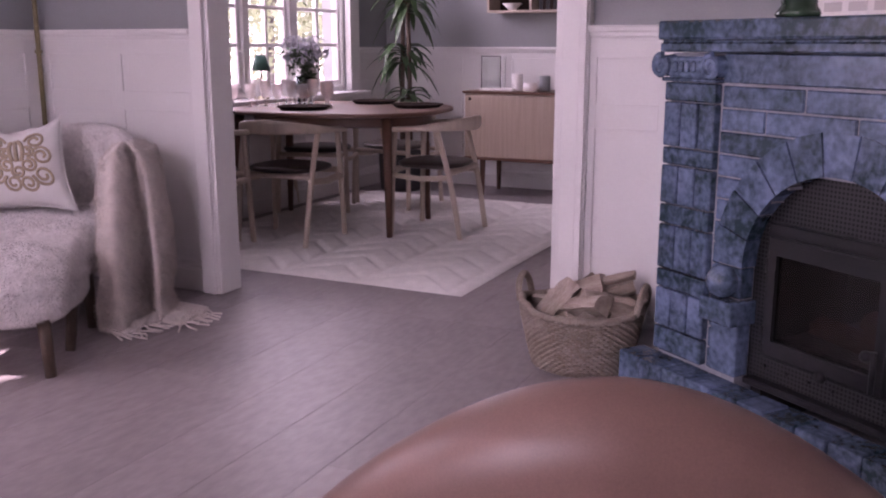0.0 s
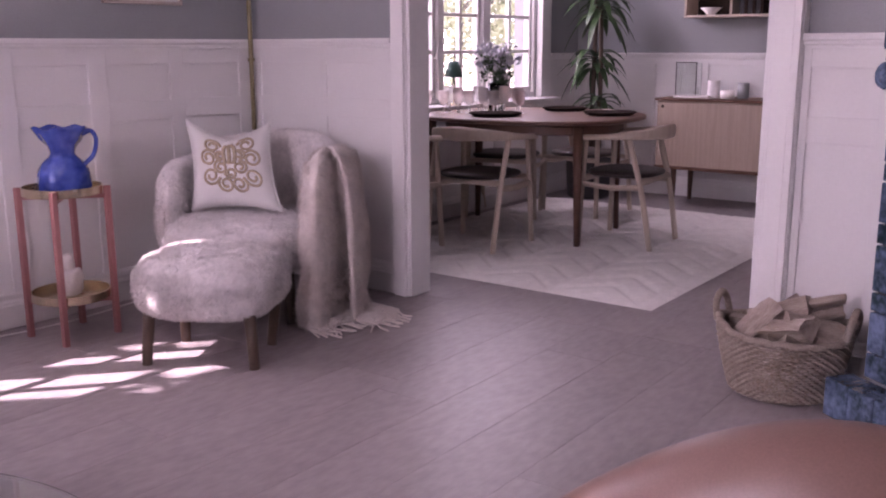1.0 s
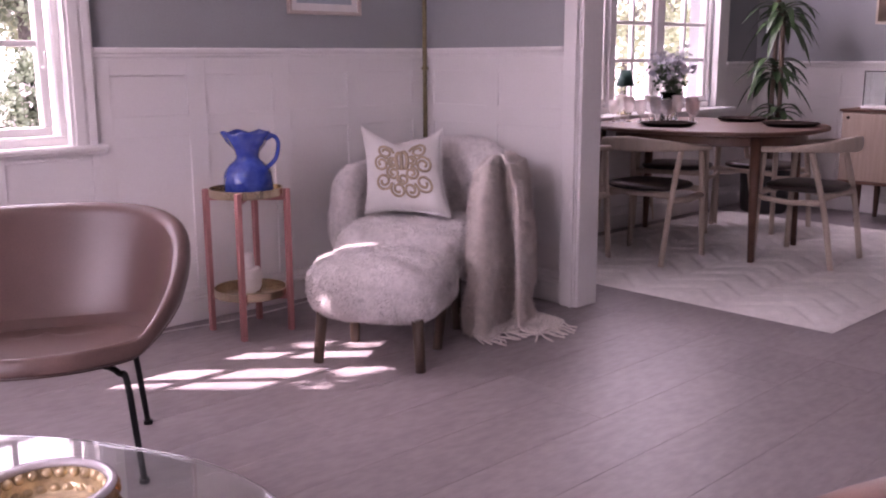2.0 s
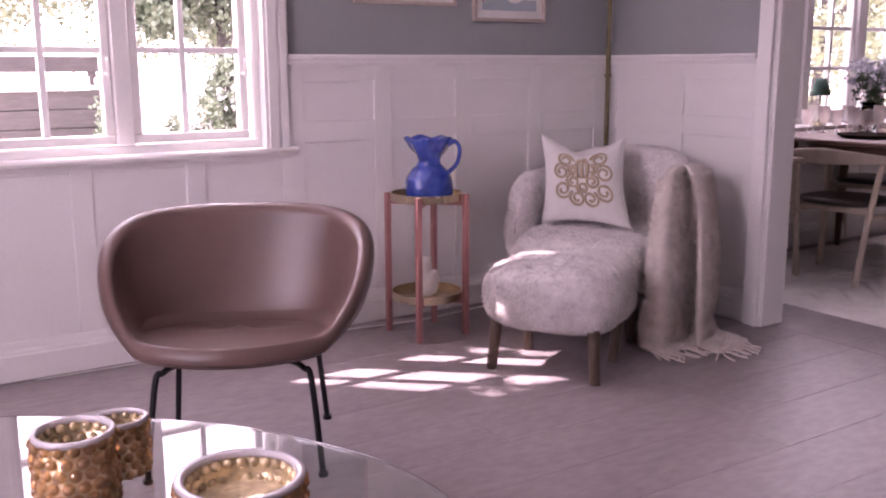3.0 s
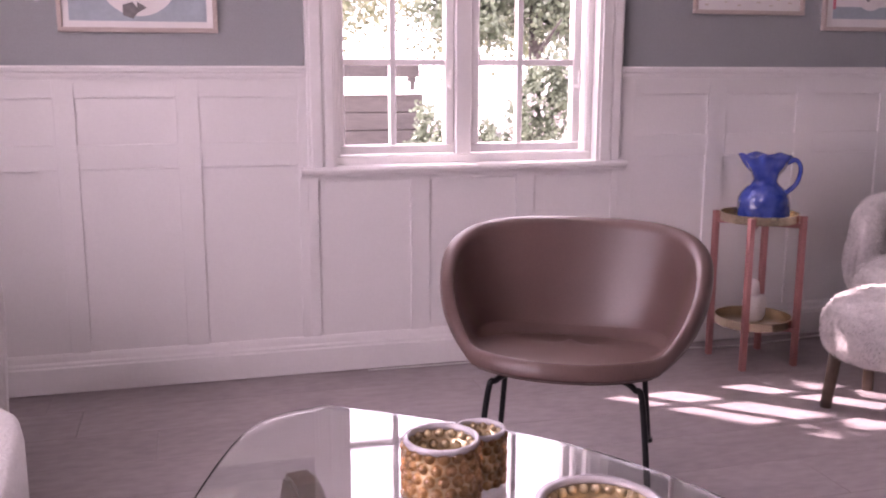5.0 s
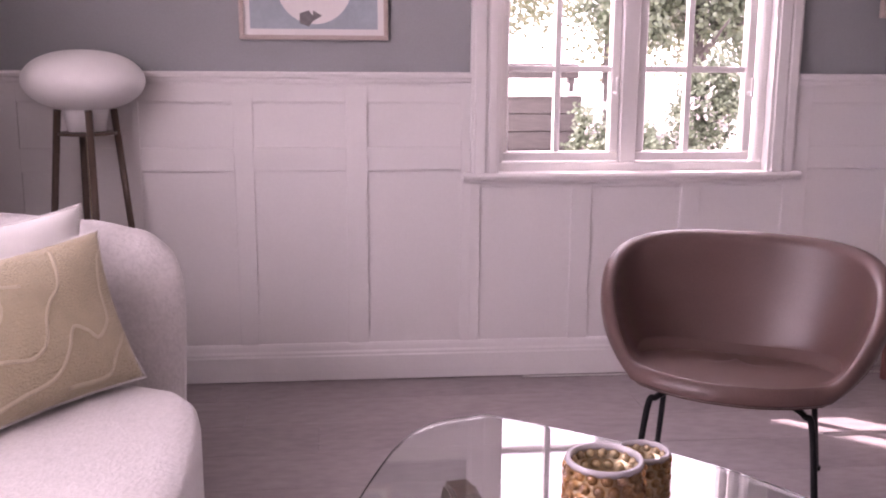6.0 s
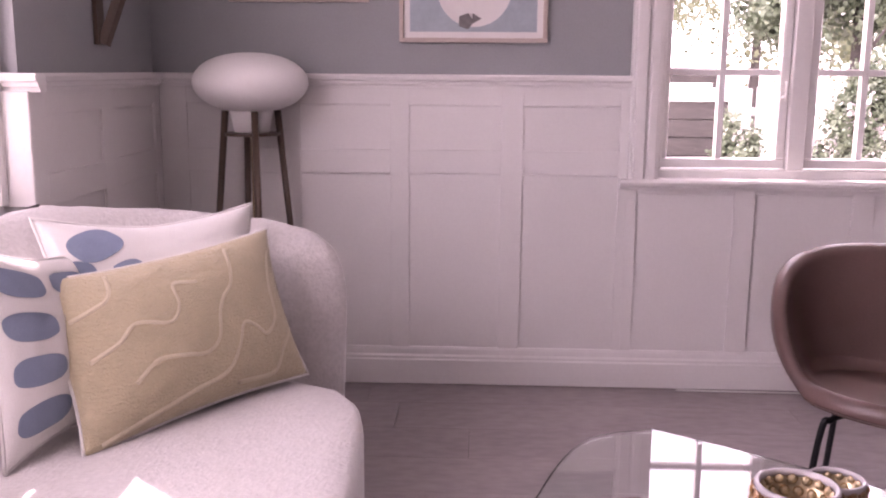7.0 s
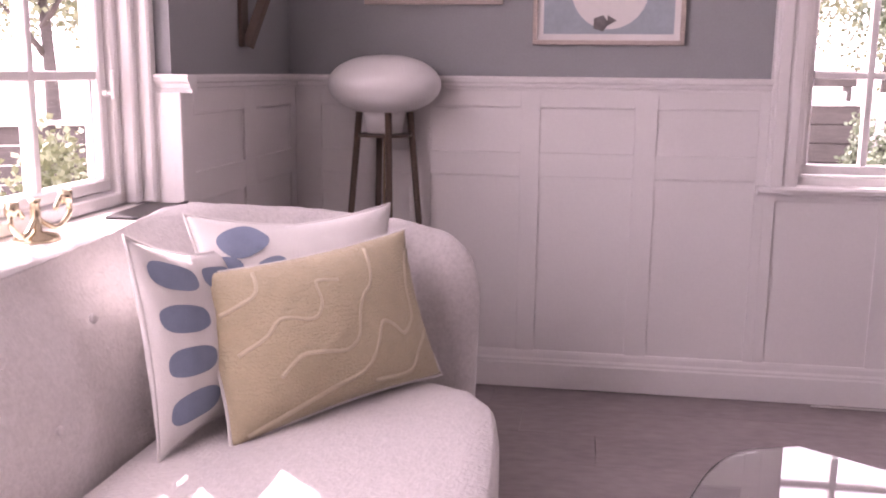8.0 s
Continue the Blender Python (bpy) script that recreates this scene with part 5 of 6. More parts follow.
o = tagged(part("firewood", split_log(0.25, 0.032, 50), WOOD), "long thin split log lying over the basket", "firewood", "logs in the basket")
o.matrix_basis = pose(-0.965, 2.93, 0.295, 20, -16, 8)

# ---- pictures on the walls ----
FRAME_PALE = material("pale_oak_frame", (0.48, 0.40, 0.36), 0.5, vary=0.15, scale=8, stretch=(1, 1, 6))
PAPER = material("mount_paper", (0.74, 0.72, 0.70), 0.8, vary=0.03, scale=10)
PALE_BLUE = material("pale_blue_print", (0.36, 0.42, 0.46), 0.8, vary=0.08, scale=14)
GREY_INK = material("grey_print", (0.20, 0.19, 0.19), 0.8, vary=0.2, scale=30)
PINK_INK = material("rose_print", (0.55, 0.16, 0.20), 0.8, vary=0.15)


def disc(r, n=28, sx=1.0):
    return lathe([(0, 0), (r, 0), (r, 0.0012), (0, 0.0012)], n)


def picture(m, w, h, mat_w, ground, label, depth=0.022, frame_w=0.016):
    """Hangs flat: local x along the wall, y out of it, z up from the lower edge."""
    t = thing("picture", m, label, "picture", "pictures on the walls")
    bm = bmesh.new()
    for a, b, c, d in ((0, w, 0, frame_w), (0, w, h - frame_w, h), (0, frame_w, frame_w, h - frame_w), (w - frame_w, w, frame_w, h - frame_w)):
        box(a, b, 0, depth, c, d, 0.002, bm)
    part("picture_frame", bm, FRAME_PALE, t)
    part("mount", box(frame_w, w - frame_w, 0.002, 0.008, frame_w, h - frame_w), PAPER, t)
    part("print", box(frame_w + mat_w, w - frame_w - mat_w, 0.008, 0.0092, frame_w + mat_w, h - frame_w - mat_w), ground, t)
    return t


def onwall(y, z):
    return MW @ pose(y, -0.0295, z)


p1 = picture(onwall(-0.752, 1.289), 0.535, 0.70, 0.022, PALE_BLUE, "framed print with a pale disc over grey-blue ground")
part("print_disc", moved(disc(0.135, 40), pose(0.27, 0.0095, 0.19, -90)), PAPER, p1)
bm = moved(disc(0.03, 5), pose(0.24, 0.0112, 0.075, -90, 0, 0))
merge(bm, moved(disc(0.022, 3), pose(0.275, 0.0112, 0.085, -90)))
part("print_shape", bm, GREY_INK, p1)
p2 = picture(onwall(-1.374, 1.43), 0.512, 0.66, 0.03, PAPER, "framed pale print on the grey wall")
p3 = picture(onwall(1.673, 1.388), 0.515, 0.62, 0.012, PAPER, "framed print with faint sketch lines")
bm = bmesh.new()
for k in range(14):
    x, z = 0.05 + 0.03 * k, 0.035 + 0.012 * ((k * 7) % 5)
    box(x, x + 0.018, 0.0093, 0.0102, z, z + 0.003, 0, bm)
part("print_marks", bm, OCHRE, p3)
p4 = picture(onwall(2.284, 1.327), 0.417, 0.60, 0.03, PAPER, "small framed print of a plate with dark marks")
part("print_ground", box(0.05, 0.365, 0.0093, 0.0100, 0.05, 0.10), PALE_BLUE, p4)
part("print_disc", moved(disc(0.075, 36), pose(0.235, 0.0102, 0.16, -90)), WHITE_STONE, p4)
bm = bmesh.new()
for k in range(10):
    a = k * 2.4
    merge(bm, moved(disc(0.010, 7), pose(0.235 + 0.0125 * math.sqrt(k) * math.cos(a), 0.0116, 0.16 + 0.0125 * math.sqrt(k) * math.sin(a), -90)))
part("print_marks", bm, GREY_INK, p4)
part("print_stripe", box(0.048, 0.062, 0.0102, 0.0108, 0.09, 0.25), PINK_INK, p4)

# wall bracket on the south stub
br = thing("wall_bracket", MS @ pose(3.335, -0.0295, 1.262), "dark wooden angled bracket fixed to the grey wall", "bracket")
part("strut", tube([(0.0, 0.02, 0.0), (0.03, 0.08, 0.18), (0.05, 0.16, 0.40)], 0.022, 4, flat=(1.0, 0.6)), LEG_WOOD, br)
part("wall_plate", box(-0.03, 0.03, 0, 0.014, 0.0, 0.42, 0.002), LEG_WOOD, br)
part("shelf", box(-0.12, 0.30, 0.0, 0.2, 0.40, 0.42, 0.003), LEG_WOOD, br)
# ---- dining room ----
DARK_LEATHER = material("dark_brown_leather", (0.035, 0.022, 0.018), 0.38, vary=0.2, bump=0.2, bump_scale=300)


def dining_chair(m, label):
    """Local +y: the way the sitter faces."""
    t = thing("dining_chair", m, label, "chair", "chairs round the dining table")
    for sx in (-1, 1):
        part("leg", tube(curve_points([(sx * 0.235, 0.19, 0.0), (sx * 0.225, 0.18, 0.30), (sx * 0.215, 0.165, 0.605)], 6), 0.016, 10, radii=None), OAK, t, smooth=True)
        part("leg", tube(curve_points([(sx * 0.215, -0.235, 0.0), (sx * 0.225, -0.18, 0.32), (sx * 0.235, -0.10, 0.625)], 6), 0.016, 10), OAK, t, smooth=True)
        part("side_rail", tube([(sx * 0.225, 0.18, 0.36), (sx * 0.228, 0.0, 0.345), (sx * 0.225, -0.18, 0.36)], 0.016, 8, flat=(0.7, 1.3)), OAK, t, smooth=True)
    part("front_rail", tube([(-0.222, 0.178, 0.385), (0.222, 0.178, 0.385)], 0.016, 8, flat=(1.3, 0.7)), OAK, t, smooth=True)
    part("back_rail", tube([(-0.225, -0.17, 0.385), (0.225, -0.17, 0.385)], 0.016, 8, flat=(1.3, 0.7)), OAK, t, smooth=True)
    keys = [(0.255, 0.20, 0.62), (0.268, 0.08, 0.627), (0.258, -0.07, 0.638), (0.17, -0.20, 0.650), (0.0, -0.245, 0.654), (-0.17, -0.20, 0.650), (-0.258, -0.07, 0.638), (-0.268, 0.08, 0.627), (-0.255, 0.20, 0.62)]
    pts = resampled(keys, 49)
    bm = bmesh.new()
    rings = []
    for i, p in enumerate(pts):
        d = (pts[min(i + 1, 48)] - pts[max(i - 1, 0)]).normalized()
        s = Vector((-d.y, d.x, 0)).normalized()
        f = abs(i - 24) / 24
        h = 0.042 - 0.026 * min(1, f * 1.5)
        w = 0.013 + 0.020 * max(0, f - 0.35)
        e = min(1, (24 - abs(i - 24)) / 2.5 + 0.25)
        rings.append([bm.verts.new(p + s * w * e * spow(math.cos(a), 0.7) + Vector((0, 0, h * e * spow(math.sin(a), 0.8)))) for a in [2 * math.pi * k / 14 for k in range(14)]])
    for a, b in zip(rings, rings[1:]):
        for k in range(14):
            j = (k + 1) % 14
            bm.faces.new((a[k], a[j], b[j], b[k]))
    bm.faces.new(rings[0][::-1]), bm.faces.new(rings[-1])
    part("backrest", bm, OAK, t, "bent oak back and arm rail", smooth=True)
    part("seat", moved(pad(0.44, 0.41, 0.05, 0.7, 0.75, 48, 14), pose(0, 0.0, 0.415)), DARK_LEATHER, t, "dark leather seat", smooth=True)
    return t


first = dining_chair(pose(-3.155, 4.215, 0.016, 0, 0, 4), "soaped oak dining chair with dark leather seat, back to the doorway")
for x, y, rz, label in ((-2.50, 4.75, 94, "soaped oak dining chair at the table's end, beside the sideboard"), (-3.17, 5.50, 172, "soaped oak dining chair on the far side by the plant"),
                        (-3.565, 5.12, 200, "soaped oak dining chair on the far side by the window"), (-3.545, 3.86, -6, "soaped oak dining chair half hidden by the door jamb")):
    copy_thing(first, pose(x, y, 0.016, 0, 0, rz))["label"] = label

tb = thing("dining_table", pose(-3.11, 4.71, 0.0, 0, 0, 7), "oval teak dining table with tapered legs", "table")


def oval(a, b, z0, z1, r=0.006, n=72):
    bm = bmesh.new()
    rings = [[bm.verts.new(((a + g) * spow(math.cos(2 * math.pi * i / n), 0.82), (b + g) * spow(math.sin(2 * math.pi * i / n), 0.82), z)) for i in range(n)] for g, z in ((-r * 3, z0), (0, z0 + r), (0, z1 - r), (-r, z1))]
    for p, q in zip(rings, rings[1:]):
        for i in range(n):
            j = (i + 1) % n
            bm.faces.new((p[i], p[j], q[j], q[i]))
    bm.faces.new(rings[0][::-1]), bm.faces.new(rings[-1])
    return bm


part("tabletop", oval(0.66, 0.58, 0.712, 0.738), TEAK, tb)
part("apron", oval(0.54, 0.40, 0.645, 0.712), TEAK, tb)
for x, y in ((0.43, -0.33), (0.43, 0.33), (-0.55, -0.33), (-0.55, 0.33)):
    part("leg", tapered_leg((x * 0.96, y * 0.94, 0.70), (x, y, 0.016), 0.030, 0.017), TEAK, tb, smooth=True)

DARK_WOOD = material("dark_stained_wood", (0.035, 0.024, 0.02), 0.9, vary=0.3, scale=8, spec=0.05)
for x, y, r, mt, lb in ((-3.20, 4.43, 0.155, DARK_WOOD, "dark wooden serving plate on the dining table"), (-3.10, 5.08, 0.145, DARK_WOOD, "dark wooden serving plate near the plant"), (-2.68, 4.87, 0.155, DARK_WOOD, "dark round serving plate at the table's end")):
    o = tagged(part("plate", lathe([(0, 0), (r * 0.8, 0), (r, 0.016), (r * 0.99, 0.021), (r * 0.82, 0.008), (0, 0.008)], 44), mt), lb, "plate", "plates on the table")
    o.location = (x, y, 0.7385)
PINK_GLASS = glass_material("rose_glass", (1.0, 0.93, 0.92), 0.4, 1.15)
THIN_GLASS = glass_material("thin_clear_glass", (1, 1, 1), 0.4, 1.15)


def goblet(x, y, m, h):
    t = thing("drinking_glass", pose(x, y, 0.7385), "clear stemmed drinking glass on the dining table" if m is THIN_GLASS else "rose tinted drinking glass on the dining table", "glass", "glasses on the table")
    part("foot", lathe([(0, 0), (0.028, 0), (0.005, 0.006), (0.004, h * 0.35), (0, h * 0.35)], 16), m, t, smooth=True)
    part("cup", lathe([(0.0, h * 0.33), (0.02, h * 0.37), (0.032, h * 0.6), (0.033, h), (0.0315, h), (0.030, h * 0.6), (0.018, h * 0.40), (0, h * 0.36)], 18), m, t, smooth=True)


rg = random.Random(5)
for x, y in ((-3.93, 4.72), (-3.88, 4.90), (-3.78, 4.86), (-3.80, 5.02), (-3.70, 4.98), (-3.62, 4.92), (-3.60, 5.06), (-3.52, 5.02), (-3.46, 5.10), (-3.40, 5.02), (-3.84, 4.78), (-3.70, 4.88), (-3.74, 5.10), (-3.55, 4.94), (-3.50, 5.14), (-3.66, 5.02)):
    goblet(-0.15 + 0.94 * (x + 0.15), -0.2 + 0.94 * (y + 0.2), rg.choice((THIN_GLASS, THIN_GLASS, PINK_GLASS)), rg.uniform(0.125, 0.165))

LEAF = material("house_plant_leaf", (0.045, 0.095, 0.03), 0.42, vary=0.4, scale=14, second=(0.02, 0.05, 0.02))
FLOWER = material("dusty_blue_petals", (0.34, 0.36, 0.44), 0.8, vary=0.2, scale=30, second=(0.55, 0.53, 0.56))
fl = thing("flower_vase", pose(-3.46, 4.83, 0.7385), "glass vase with blue and white garden flowers", "vase")
part("vase", lathe([(0, 0), (0.045, 0), (0.05, 0.01), (0.04, 0.09), (0.055, 0.17), (0.052, 0.17), (0.037, 0.09), (0.045, 0.012), (0, 0.01)], 24), CLEAR, fl, smooth=True)
bm, bp = bmesh.new(), bmesh.new()
for k in range(16):
    a, s = rg.random() * 6.28, rg.uniform(0.03, 0.13)
    tip = Vector((s * math.cos(a), s * math.sin(a), rg.uniform(0.24, 0.42)))
    merge(bm, tube([(0, 0, 0.02), tip * 0.6, tip], 0.0022, 5))
    for _ in range(14):
        p = tip + Vector((rg.gauss(0, .022), rg.gauss(0, .022), rg.gauss(0, .02)))
        f = [bp.verts.new(p + Vector((rg.gauss(0, .012), rg.gauss(0, .012), rg.gauss(0, .012)))) for _ in range(4)]
        bp.faces.new(f)
    for _ in range(10):
        p = tip * rg.uniform(0.5, 0.95) + Vector((rg.gauss(0, .02), rg.gauss(0, .02), 0))
        f = [bm.verts.new(p + Vector((rg.gauss(0, .016), rg.gauss(0, .016), rg.gauss(0, .012)))) for _ in range(4)]
        bm.faces.new(f)
part("greenery", bm, LEAF, fl)
part("blossom", bp, FLOWER, fl, "dusty blue blossoms")

GREEN_SHADE = material("green_lamp_shade", (0.03, 0.10, 0.08), 0.5, vary=0.1)
for y in (4.80,):
    t = thing("table_lamp", pose(-3.77, y, 0.7625), "small table lamp with dark green shade on the sill", "lamp", "lamps on the sill")
    part("base", lathe([(0, 0), (0.05, 0), (0.045, 0.012), (0.008, 0.02), (0.007, 0.19), (0, 0.19)], 20), BRASS, t, smooth=True)
    part("shade", lathe([(0.03, 0.28), (0.062, 0.18), (0.059, 0.18), (0.027, 0.28)], 24, close=True), GREEN_SHADE, t, smooth=True)


# white vase with a blue hydrangea on the sill
hv = thing("flower_vase", pose(-3.77, 5.32, 0.7625), "white ceramic vase with a blue hydrangea on the sill", "vase")
part("vase", lathe([(0, 0), (0.05, 0), (0.07, 0.02), (0.085, 0.10), (0.07, 0.17), (0.05, 0.20), (0.058, 0.23), (0.052, 0.23), (0.043, 0.20), (0.0, 0.19)], 32), WHITE_STONE, hv, smooth=True)
bp = bmesh.new()
for k in range(150):
    d = Vector((rg.gauss(0, 1), rg.gauss(0, 1), rg.gauss(0, 0.8))).normalized()
    p = Vector((0, 0, 0.29)) + Vector((d.x * 0.10, d.y * 0.10, d.z * 0.075))
    s1 = d.orthogonal().normalized() * 0.02
    s2 = d.cross(s1)
    bp.faces.new([bp.verts.new(p + q) for q in (s1, s2, -s1, -s2)])
part("blossom", bp, FLOWER, hv, "dusty blue hydrangea head")


# tall house plant
def strap_leaf(bm, base, a, length, width, lift, droop):
    n = 8
    d = Vector((math.cos(a), math.sin(a), 0))
    s = Vector((-d.y, d.x, 0))
    prev = None
    for i in range(n + 1):
        t = i / n
        p = base + d * length * (t - 0.12 * t * t * droop) + Vector((0, 0, length * (lift * t - droop * t * t)))
        w = width * (math.sin(math.pi * min(1, 0.12 + t * 0.88)) ** 0.6) * (1 if t < 0.98 else 0.1)
        cur = (bm.verts.new(p - s * w), bm.verts.new(p + Vector((0, 0, -w * 0.35))), bm.verts.new(p + s * w))
        if prev:
            bm.faces.new((prev[0], prev[1], cur[1], cur[0])), bm.faces.new((prev[1], prev[2], cur[2], cur[1]))
        prev = cur


pl = thing("potted_plant", pose(-3.52, 6.22, 0), "tall dracaena with drooping leaves in a dark pot", "plant")
part("pot", lathe([(0, 0), (0.15, 0), (0.165, 0.02), (0.18, 0.33), (0.186, 0.36), (0.17, 0.36), (0.16, 0.30), (0, 0.30)], 36), DARK, pl, smooth=True)
for k, (x, y, h) in enumerate(((0.06, 0.0, 1.44), (0.0, 0.04, 1.06), (0.09, -0.05, 0.74), (0.0, 0.06, 1.95))):
    part("stem", tube(curve_points([(x * 0.5, y * 0.5, 0.28), (x + 0.015 * (-1) ** k, y, h * 0.5), (x, y, h)], 6), 0.017, 9), LEG_WOOD, pl, smooth=True)
    for j in range(26):
        bm = bmesh.new()
        strap_leaf(bm, Vector((x, y, h - 0.10 + 0.005 * j)), j * 2.4 + rg.uniform(-.3, .3), rg.uniform(0.22, 0.34) * (0.75 if h < 0.81 else 1), 0.026, 0.75 - 0.022 * (26 - j), rg.uniform(0.7, 1.2))
        part("leaf", bm, LEAF, pl, smooth=True)

# sideboard and what stands on it
SB_OAK = material("striped_oak_veneer", (0.36, 0.275, 0.22), 0.5, vary=0.2, scale=4, stretch=(14, 1, 0.6), bump=0.1)
sb = thing("sideboard", pose(-2.965, 6.16, 0), "oak sideboard with teak top and sliding doors", "sideboard")
part("body", box(0.0, 1.72, 0.02, 0.44, 0.28, 0.755, 0.003), SB_OAK, sb)
part("top", box(-0.012, 1.732, -0.005, 0.45, 0.755, 0.772, 0.003), TEAK, sb)
for a, b, y in ((0.02, 0.86, 0.0), (0.86, 1.70, 0.008)):
    d = part("sliding_door", box(a, b, y, y + 0.018, 0.295, 0.745, 0.002), SB_OAK, sb)
    part("finger_hole", moved(lathe([(0, 0), (0.012, 0), (0.012, 0.002), (0, 0.002)], 16), pose(a + 0.03, y - 0.001, 0.715, 90)), DARK_WOOD, d)
part("bottom_edge", box(0.0, 1.72, -0.004, 0.018, 0.27, 0.292, 0.003), TEAK, sb)
for x in (0.13, 1.55):
    for y in (0.06, 0.38):
        part("leg", tapered_leg((x, y, 0.28), (x, y, 0.0), 0.022, 0.015), TEAK, sb, smooth=True)
gb = thing("glass_box", pose(-2.80, 6.33, 0.7725), "clear glass display box on the sideboard", "glass box")
for a, b, c, d in ((-0.075, 0.075, -0.05, -0.047), (-0.075, 0.075, 0.047, 0.05), (-0.075, -0.072, -0.047, 0.047), (0.072, 0.075, -0.047, 0.047)):
    part("pane", box(a, b, c, d, 0.0, 0.245), CLEAR, gb)
for x in (-0.075, 0.075):
    part("edge_strip", box(x - 0.003, x + 0.003, -0.053, -0.047, 0, 0.248), BLACK_STEEL, gb)
part("edge_strip", box(-0.078, 0.078, -0.053, -0.047, 0.245, 0.251), BLACK_STEEL, gb)
for x, y, r, h, nm, lb in ((-2.60, 6.30, 0.042, 0.125, "candle", "white pillar candle on the sideboard"), (-2.49, 6.27, 0.05, 0.06, "bowl", "small white ceramic bowl on the sideboard"), (-2.41, 6.36, 0.04, 0.11, "cup", "grey ceramic cup on the sideboard")):
    o = tagged(part(nm, lathe([(0, 0), (r * 0.86, 0), (r, 0.01), (r, h), (r * 0.88, h), (r * 0.84, h * 0.75), (0, h * 0.7)], 28), WHITE_STONE if nm != "cup" else GREY, smooth=True), lb, nm)
    o.location = (x, y, 0.7725)
o = tagged(part("dish", box(-0.10, 0.16, -0.04, 0.04, 0, 0.022, 0.008, seg=2), WHITE_STONE), "long white dish on the sideboard", "dish")
o.location = (-2.76, 6.24, 0.7725)

sh = thing("wall_shelf", pose(-2.91, 6.45, 1.335), "open oak box shelf hung on the dining room wall", "shelf")
part("bottom", box(0, 1.35, 0, 0.229, 0, 0.016, 0.002), OAK, sh)
part("top", box(0, 1.35, 0, 0.229, 0.40, 0.416, 0.002), OAK, sh)
for x in (0.0, 0.335, 0.667, 1.0, 1.334):
    part("divider", box(x, x + 0.016, 0, 0.229, 0.016, 0.40, 0.002), OAK, sh)
part("back", box(0, 1.35, 0.219, 0.229, 0.016, 0.40), DARK_WOOD, sh)
o = tagged(part("bowl", lathe([(0, 0), (0.03, 0), (0.034, 0.012), (0.075, 0.05), (0.072, 0.052), (0.03, 0.018), (0, 0.016)], 28), WHITE_STONE, smooth=True), "white footed bowl on the wall shelf", "bowl")
o.location = (-2.745, 6.54, 1.3515)
for k in range(6):
    t = thing("book", pose(-2.50 + 0.028 * k, 6.55, 1.3515), "dark spined book standing on the wall shelf", "book", "books on the shelf")
    h = 0.19 + 0.02 * ((k * 5) % 3)
    part("cover", box(-0.012, 0.012, -0.07, 0.07, 0, h, 0.002), DARK_WOOD if k % 2 else DARK, t)
    part("pages", box(-0.009, 0.009, -0.068, 0.0705, 0.003, h - 0.003 + 0.004), PAPER, t)
o = tagged(part("figure", lathe([(0, 0), (0.04, 0), (0.012, 0.11), (0.008, 0.17), (0, 0.175)], 20), WHITE_STONE, smooth=True), "white ceramic cone on the wall shelf", "ornament")
o.location = (-2.09, 6.55, 1.3515)
o = tagged(part("book", box(-0.10, 0.10, -0.07, 0.07, 0, 0.03, 0.003), DARK), "dark book lying flat on the wall shelf", "book")
o.location = (-1.78, 6.55, 1.3515)
# ---- garden outside ----
GRAVEL = material("pale_gravel", (0.46, 0.43, 0.38), 0.9, vary=0.25, scale=3, bump=0.8, bump_scale=60)
ground = structure(part("ground", box(-600, 600, -600, 600, -0.7, -0.45), GRAVEL), "pale sunlit gravel and dry lawn", "ground")
FENCE = material("white_fence_paint", (0.78, 0.77, 0.74), 0.6, vary=0.06)
PLANK = material("weathered_dark_planks", (0.080, 0.070, 0.066), 0.8, vary=0.35, scale=5, stretch=(1, 1, 8), bump=0.4)
LEAF_OUT = material("garden_leaf", (0.22, 0.27, 0.18), 0.45, vary=0.5, scale=3, second=(0.07, 0.10, 0.06))
LEAF_PALE = material("pale_garden_leaf", (0.28, 0.31, 0.19), 0.45, vary=0.4, scale=3, second=(0.12, 0.15, 0.08))
BLOSSOM = material("white_blossom", (0.78, 0.74, 0.74), 0.7, vary=0.1)


def leaves(name, parent, blobs, n, size, mat, seed):
    """Many small leaves in uneven clumps: blobs of (x, y, z, rx, ry, rz)."""
    r = np.random.RandomState(seed)
    verts, faces = [], []
    for (x, y, z, a, b, c) in blobs:
        k = int(n / len(blobs))
        clumps = r.normal(size=(max(6, k // 60), 3))
        clumps /= np.linalg.norm(clumps, axis=1)[:, None]
        clumps *= r.uniform(0.45, 1.0, (len(clumps), 1))
        for i in range(k):
            q = clumps[r.randint(len(clumps))] + r.normal(size=3) * 0.13
            p = np.array((x, y, z)) + q * (a, b, c)
            d = r.normal(size=3)
            d /= np.linalg.norm(d)
            s = np.cross(d, r.normal(size=3))
            s /= np.linalg.norm(s)
            l, w = size * r.uniform(0.6, 1.3), size * 0.42
            o = len(verts)
            verts += [tuple(p), tuple(p + d * l * 0.5 + s * w), tuple(p + d * l), tuple(p + d * l * 0.5 - s * w)]
            faces.append((o, o + 1, o + 2, o + 3))
    me = bpy.data.meshes.new(name)
    me.from_pydata(verts, [], faces)
    me.materials.append(mat)
    ob = new(name, me)
    ob.parent = parent
    return ob


